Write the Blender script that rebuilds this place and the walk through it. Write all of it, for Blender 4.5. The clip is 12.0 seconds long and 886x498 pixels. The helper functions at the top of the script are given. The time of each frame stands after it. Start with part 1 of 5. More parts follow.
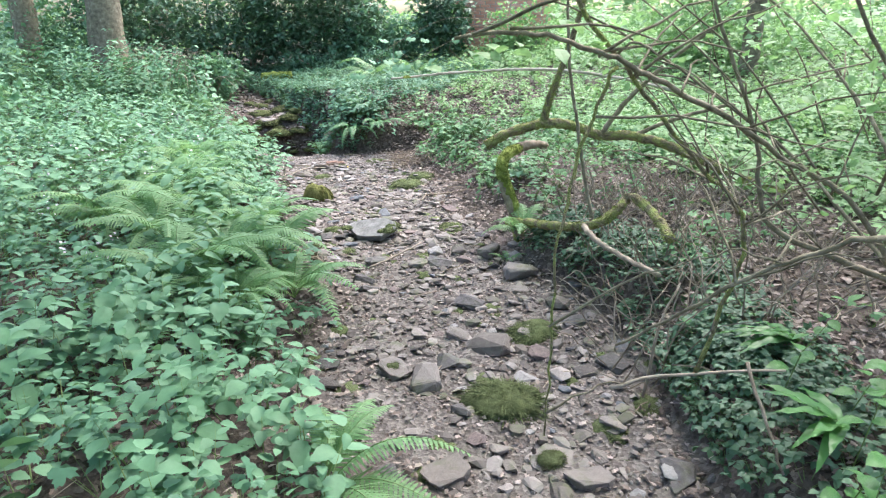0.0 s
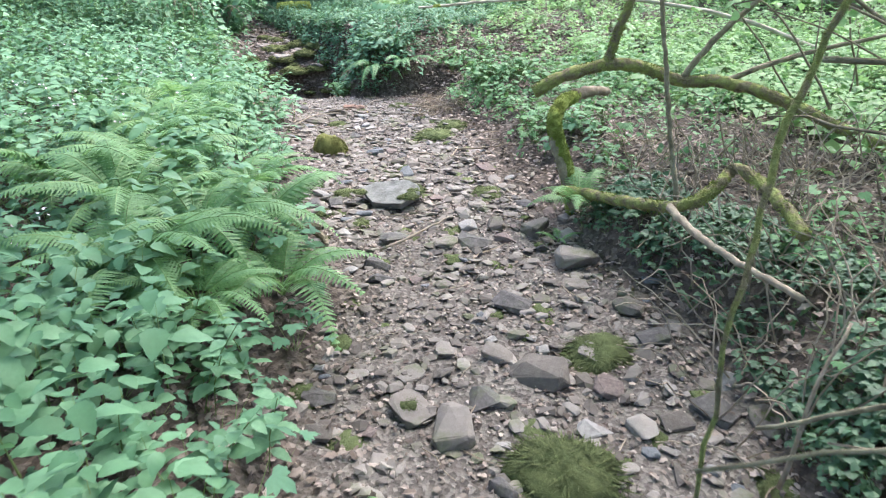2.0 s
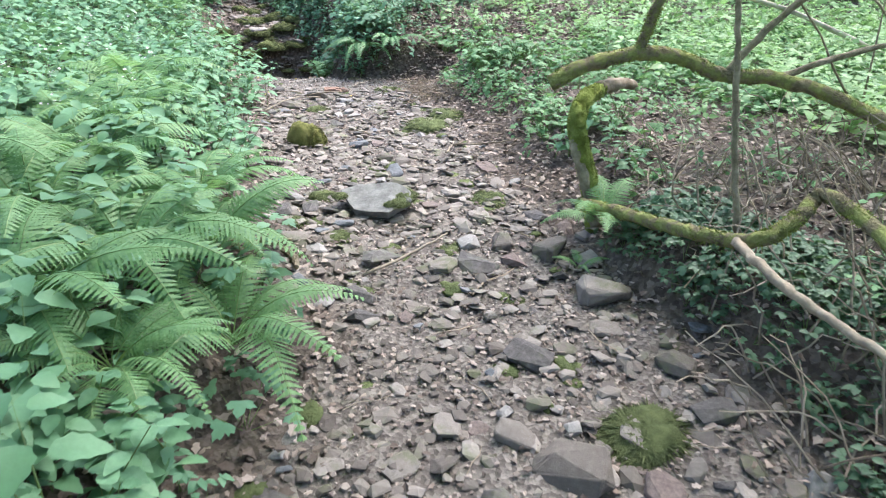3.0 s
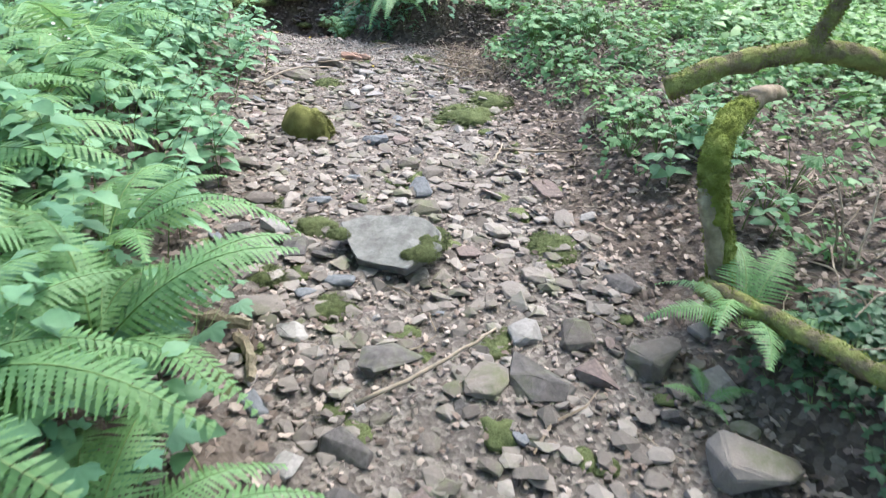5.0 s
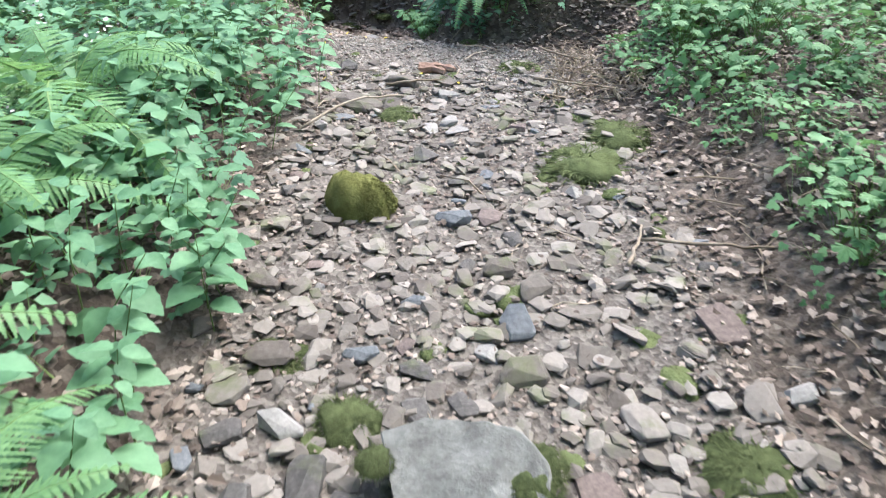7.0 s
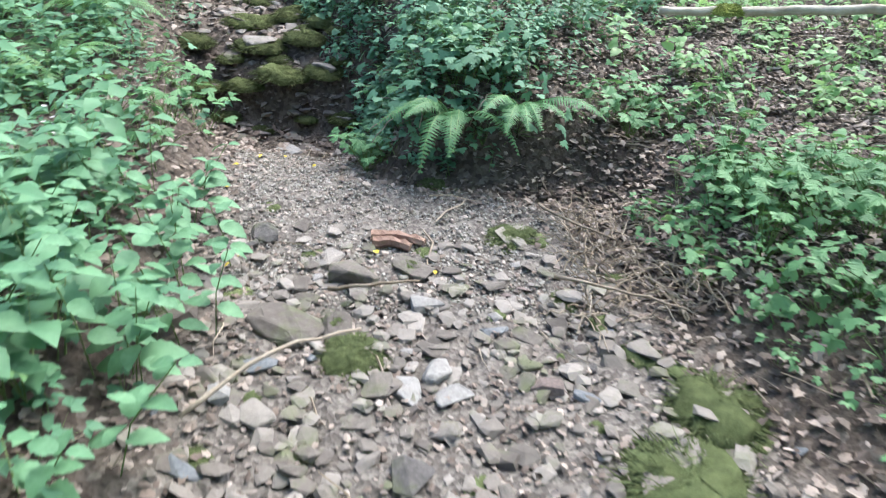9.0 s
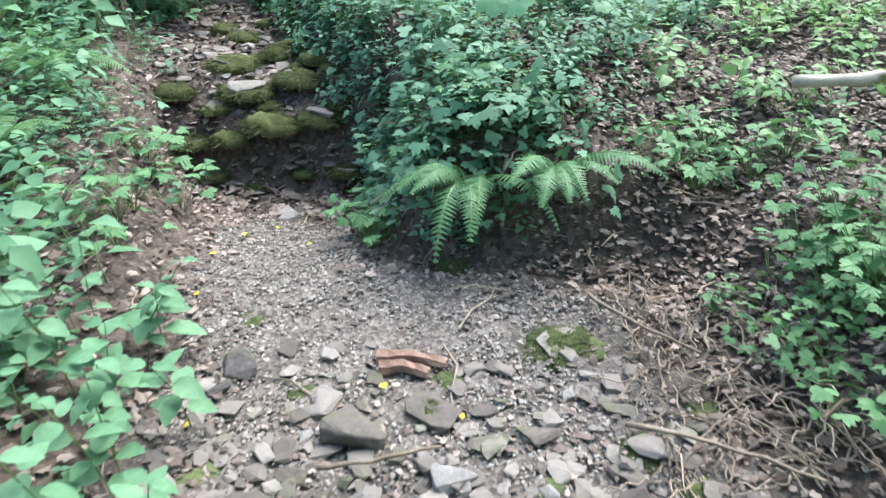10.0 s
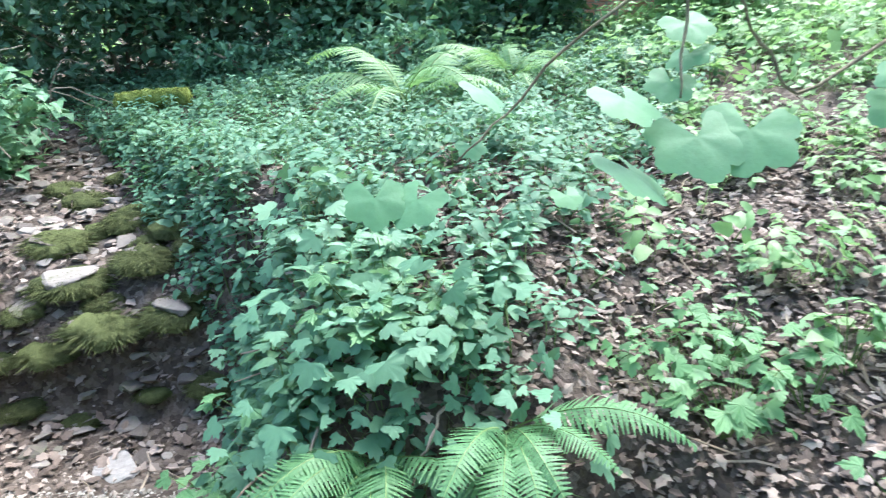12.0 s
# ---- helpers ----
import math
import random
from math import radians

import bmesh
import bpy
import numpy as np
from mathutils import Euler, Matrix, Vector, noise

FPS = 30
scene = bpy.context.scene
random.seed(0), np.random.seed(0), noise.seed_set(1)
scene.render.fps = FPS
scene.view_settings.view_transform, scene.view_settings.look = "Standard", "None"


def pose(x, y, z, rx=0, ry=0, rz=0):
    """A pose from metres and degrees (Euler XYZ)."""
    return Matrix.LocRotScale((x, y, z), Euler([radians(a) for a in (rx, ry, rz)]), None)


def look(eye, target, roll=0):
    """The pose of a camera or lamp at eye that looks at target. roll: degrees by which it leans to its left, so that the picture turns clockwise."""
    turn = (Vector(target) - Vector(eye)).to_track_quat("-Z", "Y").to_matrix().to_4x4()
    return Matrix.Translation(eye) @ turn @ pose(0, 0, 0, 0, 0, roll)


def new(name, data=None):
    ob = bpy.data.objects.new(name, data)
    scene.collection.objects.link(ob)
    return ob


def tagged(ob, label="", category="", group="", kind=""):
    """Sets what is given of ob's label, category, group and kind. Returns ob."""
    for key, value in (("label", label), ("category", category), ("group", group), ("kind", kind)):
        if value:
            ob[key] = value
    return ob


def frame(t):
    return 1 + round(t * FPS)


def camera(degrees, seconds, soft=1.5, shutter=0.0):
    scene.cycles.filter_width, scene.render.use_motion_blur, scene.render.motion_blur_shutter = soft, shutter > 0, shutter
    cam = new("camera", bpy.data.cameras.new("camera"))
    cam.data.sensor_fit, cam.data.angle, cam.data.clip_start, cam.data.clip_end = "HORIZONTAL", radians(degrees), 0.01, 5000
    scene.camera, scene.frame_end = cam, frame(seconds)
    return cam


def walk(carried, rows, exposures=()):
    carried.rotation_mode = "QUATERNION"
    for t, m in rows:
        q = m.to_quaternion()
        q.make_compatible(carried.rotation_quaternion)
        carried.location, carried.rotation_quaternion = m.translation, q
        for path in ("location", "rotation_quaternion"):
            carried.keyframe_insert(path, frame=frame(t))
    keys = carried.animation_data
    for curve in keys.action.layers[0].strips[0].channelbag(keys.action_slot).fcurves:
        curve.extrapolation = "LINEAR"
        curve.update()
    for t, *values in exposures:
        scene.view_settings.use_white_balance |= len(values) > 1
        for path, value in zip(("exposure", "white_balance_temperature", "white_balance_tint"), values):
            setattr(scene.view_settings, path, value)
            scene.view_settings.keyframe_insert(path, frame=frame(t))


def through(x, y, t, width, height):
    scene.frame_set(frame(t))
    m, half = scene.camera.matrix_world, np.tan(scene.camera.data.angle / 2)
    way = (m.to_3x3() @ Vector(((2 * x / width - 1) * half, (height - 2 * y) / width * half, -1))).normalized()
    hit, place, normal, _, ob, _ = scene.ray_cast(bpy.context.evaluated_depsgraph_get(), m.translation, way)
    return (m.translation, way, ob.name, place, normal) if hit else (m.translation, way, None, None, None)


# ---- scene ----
cam = camera(68.8, 12.0, 1.2, 0.25)
PATH = [
    (0, (0.029, -0.024, 1.532), (0.015, 1.865, 0.874), -0.1),
    (0.5, (0.018, 0.163, 1.486), (-0.035, 2.035, 0.783), -0.9),
    (1, (-0.045, 0.515, 1.442), (-0.076, 2.372, 0.699), 0.6),
    (1.5, (-0.029, 0.809, 1.397), (-0.023, 2.651, 0.618), 0.9),
    (2, (-0.024, 1.085, 1.386), (-0.122, 2.903, 0.559), 0.1),
    (2.5, (-0.09, 1.557, 1.313), (-0.128, 3.367, 0.461), 2.3),
    (3, (-0.152, 1.874, 1.281), (-0.19, 3.67, 0.402), 2.3),
    (3.2, (-0.162, 2.04, 1.273), (-0.3, 3.826, 0.385), 1.8),
    (4.8, (-0.324, 3.154, 1.16), (-0.393, 4.833, 0.076), 4.9),
    (5, (-0.312, 3.28, 1.144), (-0.404, 5.008, 0.143), 5.4),
    (5.5, (-0.399, 3.603, 1.119), (-0.398, 5.356, 0.157), 7.5),
    (6, (-0.44, 3.943, 1.15), (-0.263, 5.658, 0.137), 8.0),
    (6.5, (-0.398, 4.386, 1.111), (-0.415, 6.075, 0.041), 5.5),
    (7, (-0.481, 4.717, 1.133), (-0.868, 6.334, 0.021), -0.1),
    (7.2, (-0.567, 4.9, 1.125), (-0.932, 6.519, 0.008), 0.4),
    (8.8, (-1.019, 6.116, 1.192), (-1.29, 7.787, 0.127), 2.6),
    (9, (-1.158, 6.397, 1.172), (-1.281, 8.13, 0.18), 4.6),
    (9.5, (-1.266, 6.802, 1.192), (-1.398, 8.514, 0.166), 2.4),
    (10, (-1.24, 7.237, 1.208), (-1.437, 8.962, 0.216), -0.0),
    (10.5, (-1.235, 7.622, 1.191), (-1.326, 9.423, 0.325), 0.7),
    (11, (-1.238, 8.116, 1.238), (-0.993, 9.983, 0.565), 3.1),
    (11.5, (-1.219, 8.367, 1.223), (-1.009, 10.235, 0.54), 1.0),
    (12, (-1.209, 8.529, 1.213), (-1.203, 10.391, 0.483), -2.6),
]
walk(cam, [(t, look(eye, target, roll)) for t, eye, target, roll in PATH], [(0.0, 2.15, 6150, 12), (5.0, 2.05, 6150, 9), (7.0, 1.95, 6100, 8), (9.0, 1.87, 6000, 6), (9.9, 1.87, 5950, 5), (10.9, 2.37, 5850, 6), (12.0, 2.37, 5850, 6)])

# ---- light ----
world = bpy.data.worlds.new("overcast_sky")
scene.world = world
world.use_nodes = True
wn = world.node_tree.nodes
sky = wn.new("ShaderNodeTexSky")
sky.sky_type, sky.sun_disc = "NISHITA", False
sky.sun_elevation, sky.sun_rotation = radians(58), radians(35)
sky.dust_density, sky.ozone_density = 4.0, 1.0
wn["Background"].inputs[1].default_value = 0.15
world.node_tree.links.new(sky.outputs[0], wn["Background"].inputs[0])

sun = new("sun", bpy.data.lights.new("sun", "SUN"))
sun.data.energy, sun.data.angle, sun.data.color = 1.5, radians(40), (1.0, 0.97, 0.92)
sun.matrix_world = look((0, 0, 0), (-math.sin(radians(35)) * 0.53, -math.cos(radians(35)) * 0.53, -0.85))


# ---- materials ----
def material(name, build):
    m = bpy.data.materials.new(name)
    m.use_nodes = True
    t = m.node_tree
    build(t, t.nodes["Principled BSDF"])
    return m


def node(t, kind, links=None, **values):
    n = t.nodes.new(kind)
    for k, v in values.items():
        n.inputs[k.replace("_", " ")].default_value = v
    for k, v in (links or {}).items():
        t.links.new(v, n.inputs[k])
    return n


def noise_at(t, scale, detail=4.0, rough=0.6, space="Object"):
    co = t.nodes.new("ShaderNodeTexCoord")
    return node(t, "ShaderNodeTexNoise", {"Vector": co.outputs[space]}, Scale=scale, Detail=detail, Roughness=rough)


def ramp(t, source, stops):
    r = t.nodes.new("ShaderNodeValToRGB")
    e = r.color_ramp.elements
    while len(e) < len(stops):
        e.new(0.5)
    for el, (p, c) in zip(e, stops):
        el.position, el.color = p, (*c, 1)
    t.links.new(source, r.inputs[0])
    return r


def mix(t, fac, a, b, mode="MIX"):
    m = t.nodes.new("ShaderNodeMix")
    m.data_type, m.blend_type = "RGBA", mode
    for s, v in ((0, fac), (6, a), (7, b)):
        if isinstance(v, (int, float)):
            m.inputs[s].default_value = v
        elif isinstance(v, tuple):
            m.inputs[s].default_value = (*v, 1)
        else:
            t.links.new(v, m.inputs[s])
    return m.outputs[2]


def bump(t, p, source, strength, distance):
    b = node(t, "ShaderNodeBump", {"Height": source}, Strength=strength, Distance=distance)
    t.links.new(b.outputs[0], p.inputs["Normal"])


def leaf_material(name, dark, mid, light, rough=0.42, through=0.35):
    def build(t, p):
        g = t.nodes.new("ShaderNodeNewGeometry")
        o = t.nodes.new("ShaderNodeObjectInfo")
        both = node(t, "ShaderNodeMath", {0: o.outputs["Random"], 1: g.outputs["Random Per Island"]})
        own = node(t, "ShaderNodeMath", {0: both.outputs[0]})
        own.operation = "FRACT"
        r = ramp(t, own.outputs[0], [(0.0, dark), (0.5, mid), (1.0, light)])
        n = noise_at(t, 3.0, 3.0)
        n2 = noise_at(t, 60.0, 3.0)
        c = mix(t, 0.45, r.outputs[0], ramp(t, n.outputs[0], [(0.3, dark), (0.7, light)]).outputs[0])
        c = mix(t, 0.16, c, n2.outputs[0], "OVERLAY")
        t.links.new(c, p.inputs["Base Color"])
        p.inputs["Roughness"].default_value, p.inputs["Specular IOR Level"].default_value = rough, 0.35
        bump(t, p, n2.outputs[0], 0.25, 0.004)
        tr = node(t, "ShaderNodeBsdfTranslucent", {"Color": mix(t, 0.4, c, (0.17, 0.27, 0.05))})
        sh = node(t, "ShaderNodeMixShader", {1: p.outputs[0], 2: tr.outputs[0]})
        sh.inputs[0].default_value = through
        t.links.new(sh.outputs[0], t.nodes["Material Output"].inputs[0])
    return material(name, build)


def rough_material(name, stops, scale, fine, relief=0.4, rough=0.85, each=0.35, spec=0.3, depth=0.006, film=0.0):
    """Mottled matter: two scales of noise, and a shade of its own for every object and island."""
    def build(t, p):
        n, f = noise_at(t, scale, 5.0), noise_at(t, fine, 6.0, 0.7)
        c = ramp(t, n.outputs[0], stops).outputs[0]
        o, g = t.nodes.new("ShaderNodeObjectInfo"), t.nodes.new("ShaderNodeNewGeometry")
        add = node(t, "ShaderNodeMath", {0: o.outputs["Random"], 1: g.outputs["Random Per Island"]})
        own = node(t, "ShaderNodeMath", {0: add.outputs[0]})
        own.operation = "FRACT"
        c = mix(t, each, c, ramp(t, own.outputs[0], [(0, stops[0][1]), (0.5, stops[len(stops) // 2][1]), (1, stops[-1][1])]).outputs[0])
        c = mix(t, 0.3, c, f.outputs[0], "OVERLAY")
        if film:
            green = node(t, "ShaderNodeTexNoise", {"Vector": g.outputs["Position"]}, Scale=4.5, Detail=5.0, Roughness=0.7)
            c = mix(t, ramp(t, green.outputs[0], [(0.52, (0, 0, 0)), (0.68, (film, film, film))]).outputs[0], c, (0.1, 0.115, 0.05))
        t.links.new(c, p.inputs["Base Color"])
        p.inputs["Roughness"].default_value, p.inputs["Specular IOR Level"].default_value = rough, spec
        bump(t, p, f.outputs[0], relief, depth)
    return material(name, build)


HERB = leaf_material("broad_leaf", (0.07, 0.17, 0.085), (0.12, 0.26, 0.135), (0.19, 0.35, 0.195), 0.55, 0.27)
FERN = leaf_material("fern_leaf", (0.095, 0.215, 0.08), (0.16, 0.32, 0.125), (0.24, 0.41, 0.19), 0.5, 0.45)
DARK = leaf_material("evergreen_leaf", (0.022, 0.062, 0.034), (0.05, 0.12, 0.066), (0.11, 0.2, 0.11), 0.5, 0.2)
COVER = leaf_material("small_leaf", (0.058, 0.15, 0.088), (0.1, 0.23, 0.135), (0.165, 0.315, 0.19), 0.6, 0.3)
# paler and more translucent: the clearing's sunlight is put into this leaf colour
BRIGHT = leaf_material("leaf_sun_in_colour", (0.15, 0.31, 0.11), (0.25, 0.44, 0.18), (0.36, 0.54, 0.27), 0.45, 0.5)
EVERGREEN = leaf_material("bush_leaf", (0.036, 0.09, 0.052), (0.075, 0.165, 0.095), (0.15, 0.26, 0.155), 0.45, 0.2)
SYCAMORE = leaf_material("lobed_leaf", (0.1, 0.25, 0.13), (0.135, 0.3, 0.16), (0.17, 0.35, 0.19), 0.55, 0.4)
BANKLEAF = leaf_material("bank_leaf", (0.06, 0.155, 0.062), (0.11, 0.25, 0.1), (0.185, 0.35, 0.155), 0.55, 0.28)
STRAP = leaf_material("strap_leaf", (0.045, 0.15, 0.035), (0.075, 0.21, 0.05), (0.11, 0.27, 0.075), 0.35, 0.3)
LIVEMOSS = rough_material("bright_moss", [(0.3, (0.1, 0.115, 0.03)), (0.48, (0.2, 0.245, 0.055)), (0.7, (0.33, 0.39, 0.12))], 11, 120, 1.0, 0.95, 0.1, 0.1, 0.02)
BOULDERMOSS = rough_material("olive_moss", [(0.3, (0.065, 0.066, 0.02)), (0.5, (0.135, 0.138, 0.045)), (0.75, (0.22, 0.225, 0.085))], 16, 110, 1.0, 0.95, 0.3, 0.1, 0.014)
MOSS = rough_material("moss", [(0.3, (0.05, 0.06, 0.024)), (0.5, (0.098, 0.12, 0.052)), (0.75, (0.17, 0.195, 0.09))], 9, 90, 0.9, 0.95, 0.4, 0.1, 0.012)
DARKMOSS = rough_material("dark_moss", [(0.3, (0.04, 0.046, 0.02)), (0.5, (0.085, 0.1, 0.04)), (0.75, (0.15, 0.175, 0.07))], 9, 90, 0.9, 0.95, 0.5, 0.1, 0.014)
PALEWOOD = rough_material("pale_wood", [(0.3, (0.24, 0.2, 0.15)), (0.5, (0.42, 0.37, 0.3)), (0.72, (0.55, 0.5, 0.42))], 9, 70, 0.5, 0.8, 0.1, 0.2)
BARK = rough_material("bark", [(0.3, (0.095, 0.078, 0.055)), (0.5, (0.21, 0.18, 0.125)), (0.72, (0.36, 0.32, 0.23))], 14, 70, 0.8, 0.9, 0.2, 0.2, 0.01)
MOSSBARK = rough_material("mossy_bark", [(0.36, (0.15, 0.12, 0.08)), (0.46, (0.25, 0.21, 0.14)), (0.52, (0.23, 0.235, 0.09)), (0.62, (0.32, 0.35, 0.13))], 14, 90, 1.0, 0.95, 0.1, 0.1, 0.02)
TWIG = rough_material("dead_wood", [(0.3, (0.12, 0.093, 0.065)), (0.5, (0.25, 0.2, 0.15)), (0.7, (0.42, 0.36, 0.29))], 12, 80, 0.6, 0.85, 0.5, 0.2)
REDWOOD = rough_material("rotten_wood", [(0.3, (0.16, 0.095, 0.07)), (0.5, (0.27, 0.175, 0.135)), (0.7, (0.38, 0.27, 0.215))], 14, 90, 0.8, 0.9, 0.2, 0.2)
LITTER = rough_material("dead_leaf", [(0.25, (0.05, 0.036, 0.03)), (0.5, (0.165, 0.126, 0.104)), (0.8, (0.4, 0.335, 0.29))], 4, 60, 0.4, 0.8, 0.8, 0.3)
YELLOW = rough_material("fallen_leaf", [(0.3, (0.4, 0.3, 0.02)), (0.7, (0.6, 0.48, 0.05))], 10, 60, 0.3, 0.6)
PETAL = rough_material("blossom", [(0.3, (0.5, 0.42, 0.45)), (0.7, (0.68, 0.63, 0.66))], 20, 60, 0.2, 0.6)
STONE = rough_material("grey_stone", [(0.25, (0.074, 0.061, 0.054)), (0.5, (0.160, 0.139, 0.123)), (0.75, (0.285, 0.255, 0.232))], 9, 55, 0.6, 0.78, 0.75, film=0.75)
SLATE = rough_material("dark_stone", [(0.3, (0.04, 0.036, 0.036)), (0.5, (0.075, 0.068, 0.066)), (0.75, (0.14, 0.13, 0.124))], 9, 60, 0.5, 0.7, 0.3, film=0.6)
BLUE = rough_material("blue_stone", [(0.3, (0.075, 0.08, 0.09)), (0.5, (0.125, 0.132, 0.145)), (0.75, (0.19, 0.196, 0.206))], 9, 60, 0.5, 0.7, 0.3)
PALE = rough_material("pale_stone", [(0.25, (0.162, 0.150, 0.144)), (0.5, (0.246, 0.232, 0.222)), (0.75, (0.332, 0.314, 0.300))], 9, 60, 0.45, 0.85, 0.25)
RUST = rough_material("red_stone", [(0.3, (0.085, 0.066, 0.061)), (0.5, (0.149, 0.115, 0.106)), (0.75, (0.221, 0.174, 0.162))], 10, 60, 0.5, 0.85, 0.3)
SLABROCK = rough_material("slab_stone", [(0.3, (0.094, 0.092, 0.086)), (0.5, (0.144, 0.143, 0.135)), (0.72, (0.202, 0.201, 0.191))], 16, 50, 0.9, 0.85, 0.0)
PALEGRIT = rough_material("fine_gravel", [(0.25, (0.1, 0.09, 0.078)), (0.5, (0.21, 0.192, 0.168)), (0.8, (0.36, 0.34, 0.31))], 6, 50, 0.3, 0.85, 0.85)
GRIT = rough_material("gravel", [(0.25, (0.085, 0.066, 0.056)), (0.5, (0.2, 0.164, 0.142)), (0.8, (0.38, 0.325, 0.29))], 6, 50, 0.3, 0.85, 0.85)
BRICK = rough_material("brick", [(0.3, (0.550, 0.246, 0.187)), (0.5, (0.660, 0.323, 0.250)), (0.75, (0.748, 0.408, 0.328))], 3, 40, 0.4, 0.9, 0.5)
MORTAR = rough_material("mortar", [(0.3, (0.35, 0.3, 0.27)), (0.7, (0.5, 0.45, 0.4))], 8, 60, 0.4, 0.95, 0.1)


def ground_build(t, p):
    at = t.nodes.new("ShaderNodeAttribute")
    at.attribute_name = "gravel"
    big, mid, fine = noise_at(t, 0.9, 4), noise_at(t, 7, 6, 0.7), noise_at(t, 70, 5, 0.7)
    co = t.nodes.new("ShaderNodeTexCoord")
    v = node(t, "ShaderNodeTexVoronoi", {"Vector": co.outputs["Object"]}, Scale=55.0)
    bits = node(t, "ShaderNodeTexVoronoi", {"Vector": co.outputs["Object"]}, Scale=34.0)
    soil = ramp(t, mid.outputs[0], [(0.3, (0.028, 0.022, 0.018)), (0.52, (0.064, 0.051, 0.042)), (0.72, (0.12, 0.1, 0.084))]).outputs[0]
    soil = mix(t, 0.6, soil, ramp(t, bits.outputs["Color"], [(0.1, (0.031, 0.023, 0.019)), (0.45, (0.082, 0.063, 0.051)), (0.75, (0.150, 0.123, 0.102)), (1.0, (0.231, 0.201, 0.173))]).outputs[0])
    chips = ramp(t, v.outputs["Color"], [(0.15, (0.06, 0.049, 0.044)), (0.5, (0.135, 0.115, 0.1)), (0.9, (0.26, 0.23, 0.205))]).outputs[0]
    grit = mix(t, 0.35, chips, ramp(t, mid.outputs[0], [(0.3, (0.051, 0.044, 0.040)), (0.7, (0.136, 0.126, 0.117))]).outputs[0])
    c = mix(t, at.outputs["Fac"], soil, grit)
    c = mix(t, 0.25, c, big.outputs[0], "OVERLAY")
    c = mix(t, 0.3, c, fine.outputs[0], "OVERLAY")
    t.links.new(c, p.inputs["Base Color"])
    p.inputs["Roughness"].default_value, p.inputs["Specular IOR Level"].default_value = 0.92, 0.2
    h = mix(t, 0.5, fine.outputs[0], v.outputs["Distance"])
    bump(t, p, h, 0.7, 0.015)


EARTH = material("stream_earth", ground_build)

# ---- the lie of the land ----
rng = np.random.default_rng(4)
LEFT = ((-6, 0.5), (0.0, 0.1), (1.6, -0.1), (2.2, -0.3), (2.9, -0.66), (3.5, -0.85), (4.2, -0.8), (5.0, -1.15), (5.6, -1.55), (6.4, -1.68),
        (7.2, -2.15), (8.1, -2.2), (9.0, -2.5), (10.0, -2.85), (11.2, -3.45), (11.9, -3.8), (13.3, -4.6), (15.3, -6.0), (19.0, -9.5))
RIGHT = ((-6, 1.9), (0.0, 1.3), (2.2, 1.2), (3.6, 1.2), (4.4, 1.0), (5.1, 0.7), (5.7, 0.48), (6.5, 0.17), (7.2, 0.08), (8.1, -0.12),
         (8.9, -0.5), (9.6, -0.68), (9.85, -1.2), (9.95, -1.75), (10.6, -1.95), (11.2, -2.2), (11.9, -2.65), (13.3, -3.5), (15.3, -5.0), (19.0, -8.5))
BED = [(x, y) for y, x in LEFT] + [(x, y) for y, x in reversed(RIGHT)]


def smooth(a, b, v):
    t = np.clip((v - a) / (b - a), 0, 1)
    return t * t * (3 - 2 * t)


def wave(x, y, f, seed):
    """Cheap smooth noise for whole arrays: a few crossed sines."""
    s = 0
    for k in range(4):
        a, ph = seed * 1.7 + k * 2.4, seed * 3.1 + k * 1.3
        g = f * (1 + 0.37 * k)
        s = s + np.sin(g * (x * math.cos(a) + y * math.sin(a)) + ph + 0.7 * np.sin(0.6 * g * (y * math.cos(a) - x * math.sin(a)) + ph))
    return s / 4


def bank_distance(x, y):
    """Metres outside the stream bed (negative inside)."""
    best, inside = np.full(x.shape, 1e9), np.zeros(x.shape, bool)
    for (x0, y0), (x1, y1) in zip(BED, BED[1:] + BED[:1]):
        dx, dy = x1 - x0, y1 - y0
        t = np.clip(((x - x0) * dx + (y - y0) * dy) / (dx * dx + dy * dy), 0, 1)
        best = np.minimum(best, (x - x0 - t * dx) ** 2 + (y - y0 - t * dy) ** 2)
        if dy:
            hit = ((y0 > y) != (y1 > y)) & (x < dx * (y - y0) / dy + x0)
            inside ^= hit
    return np.where(inside, -1, 1) * np.sqrt(best)


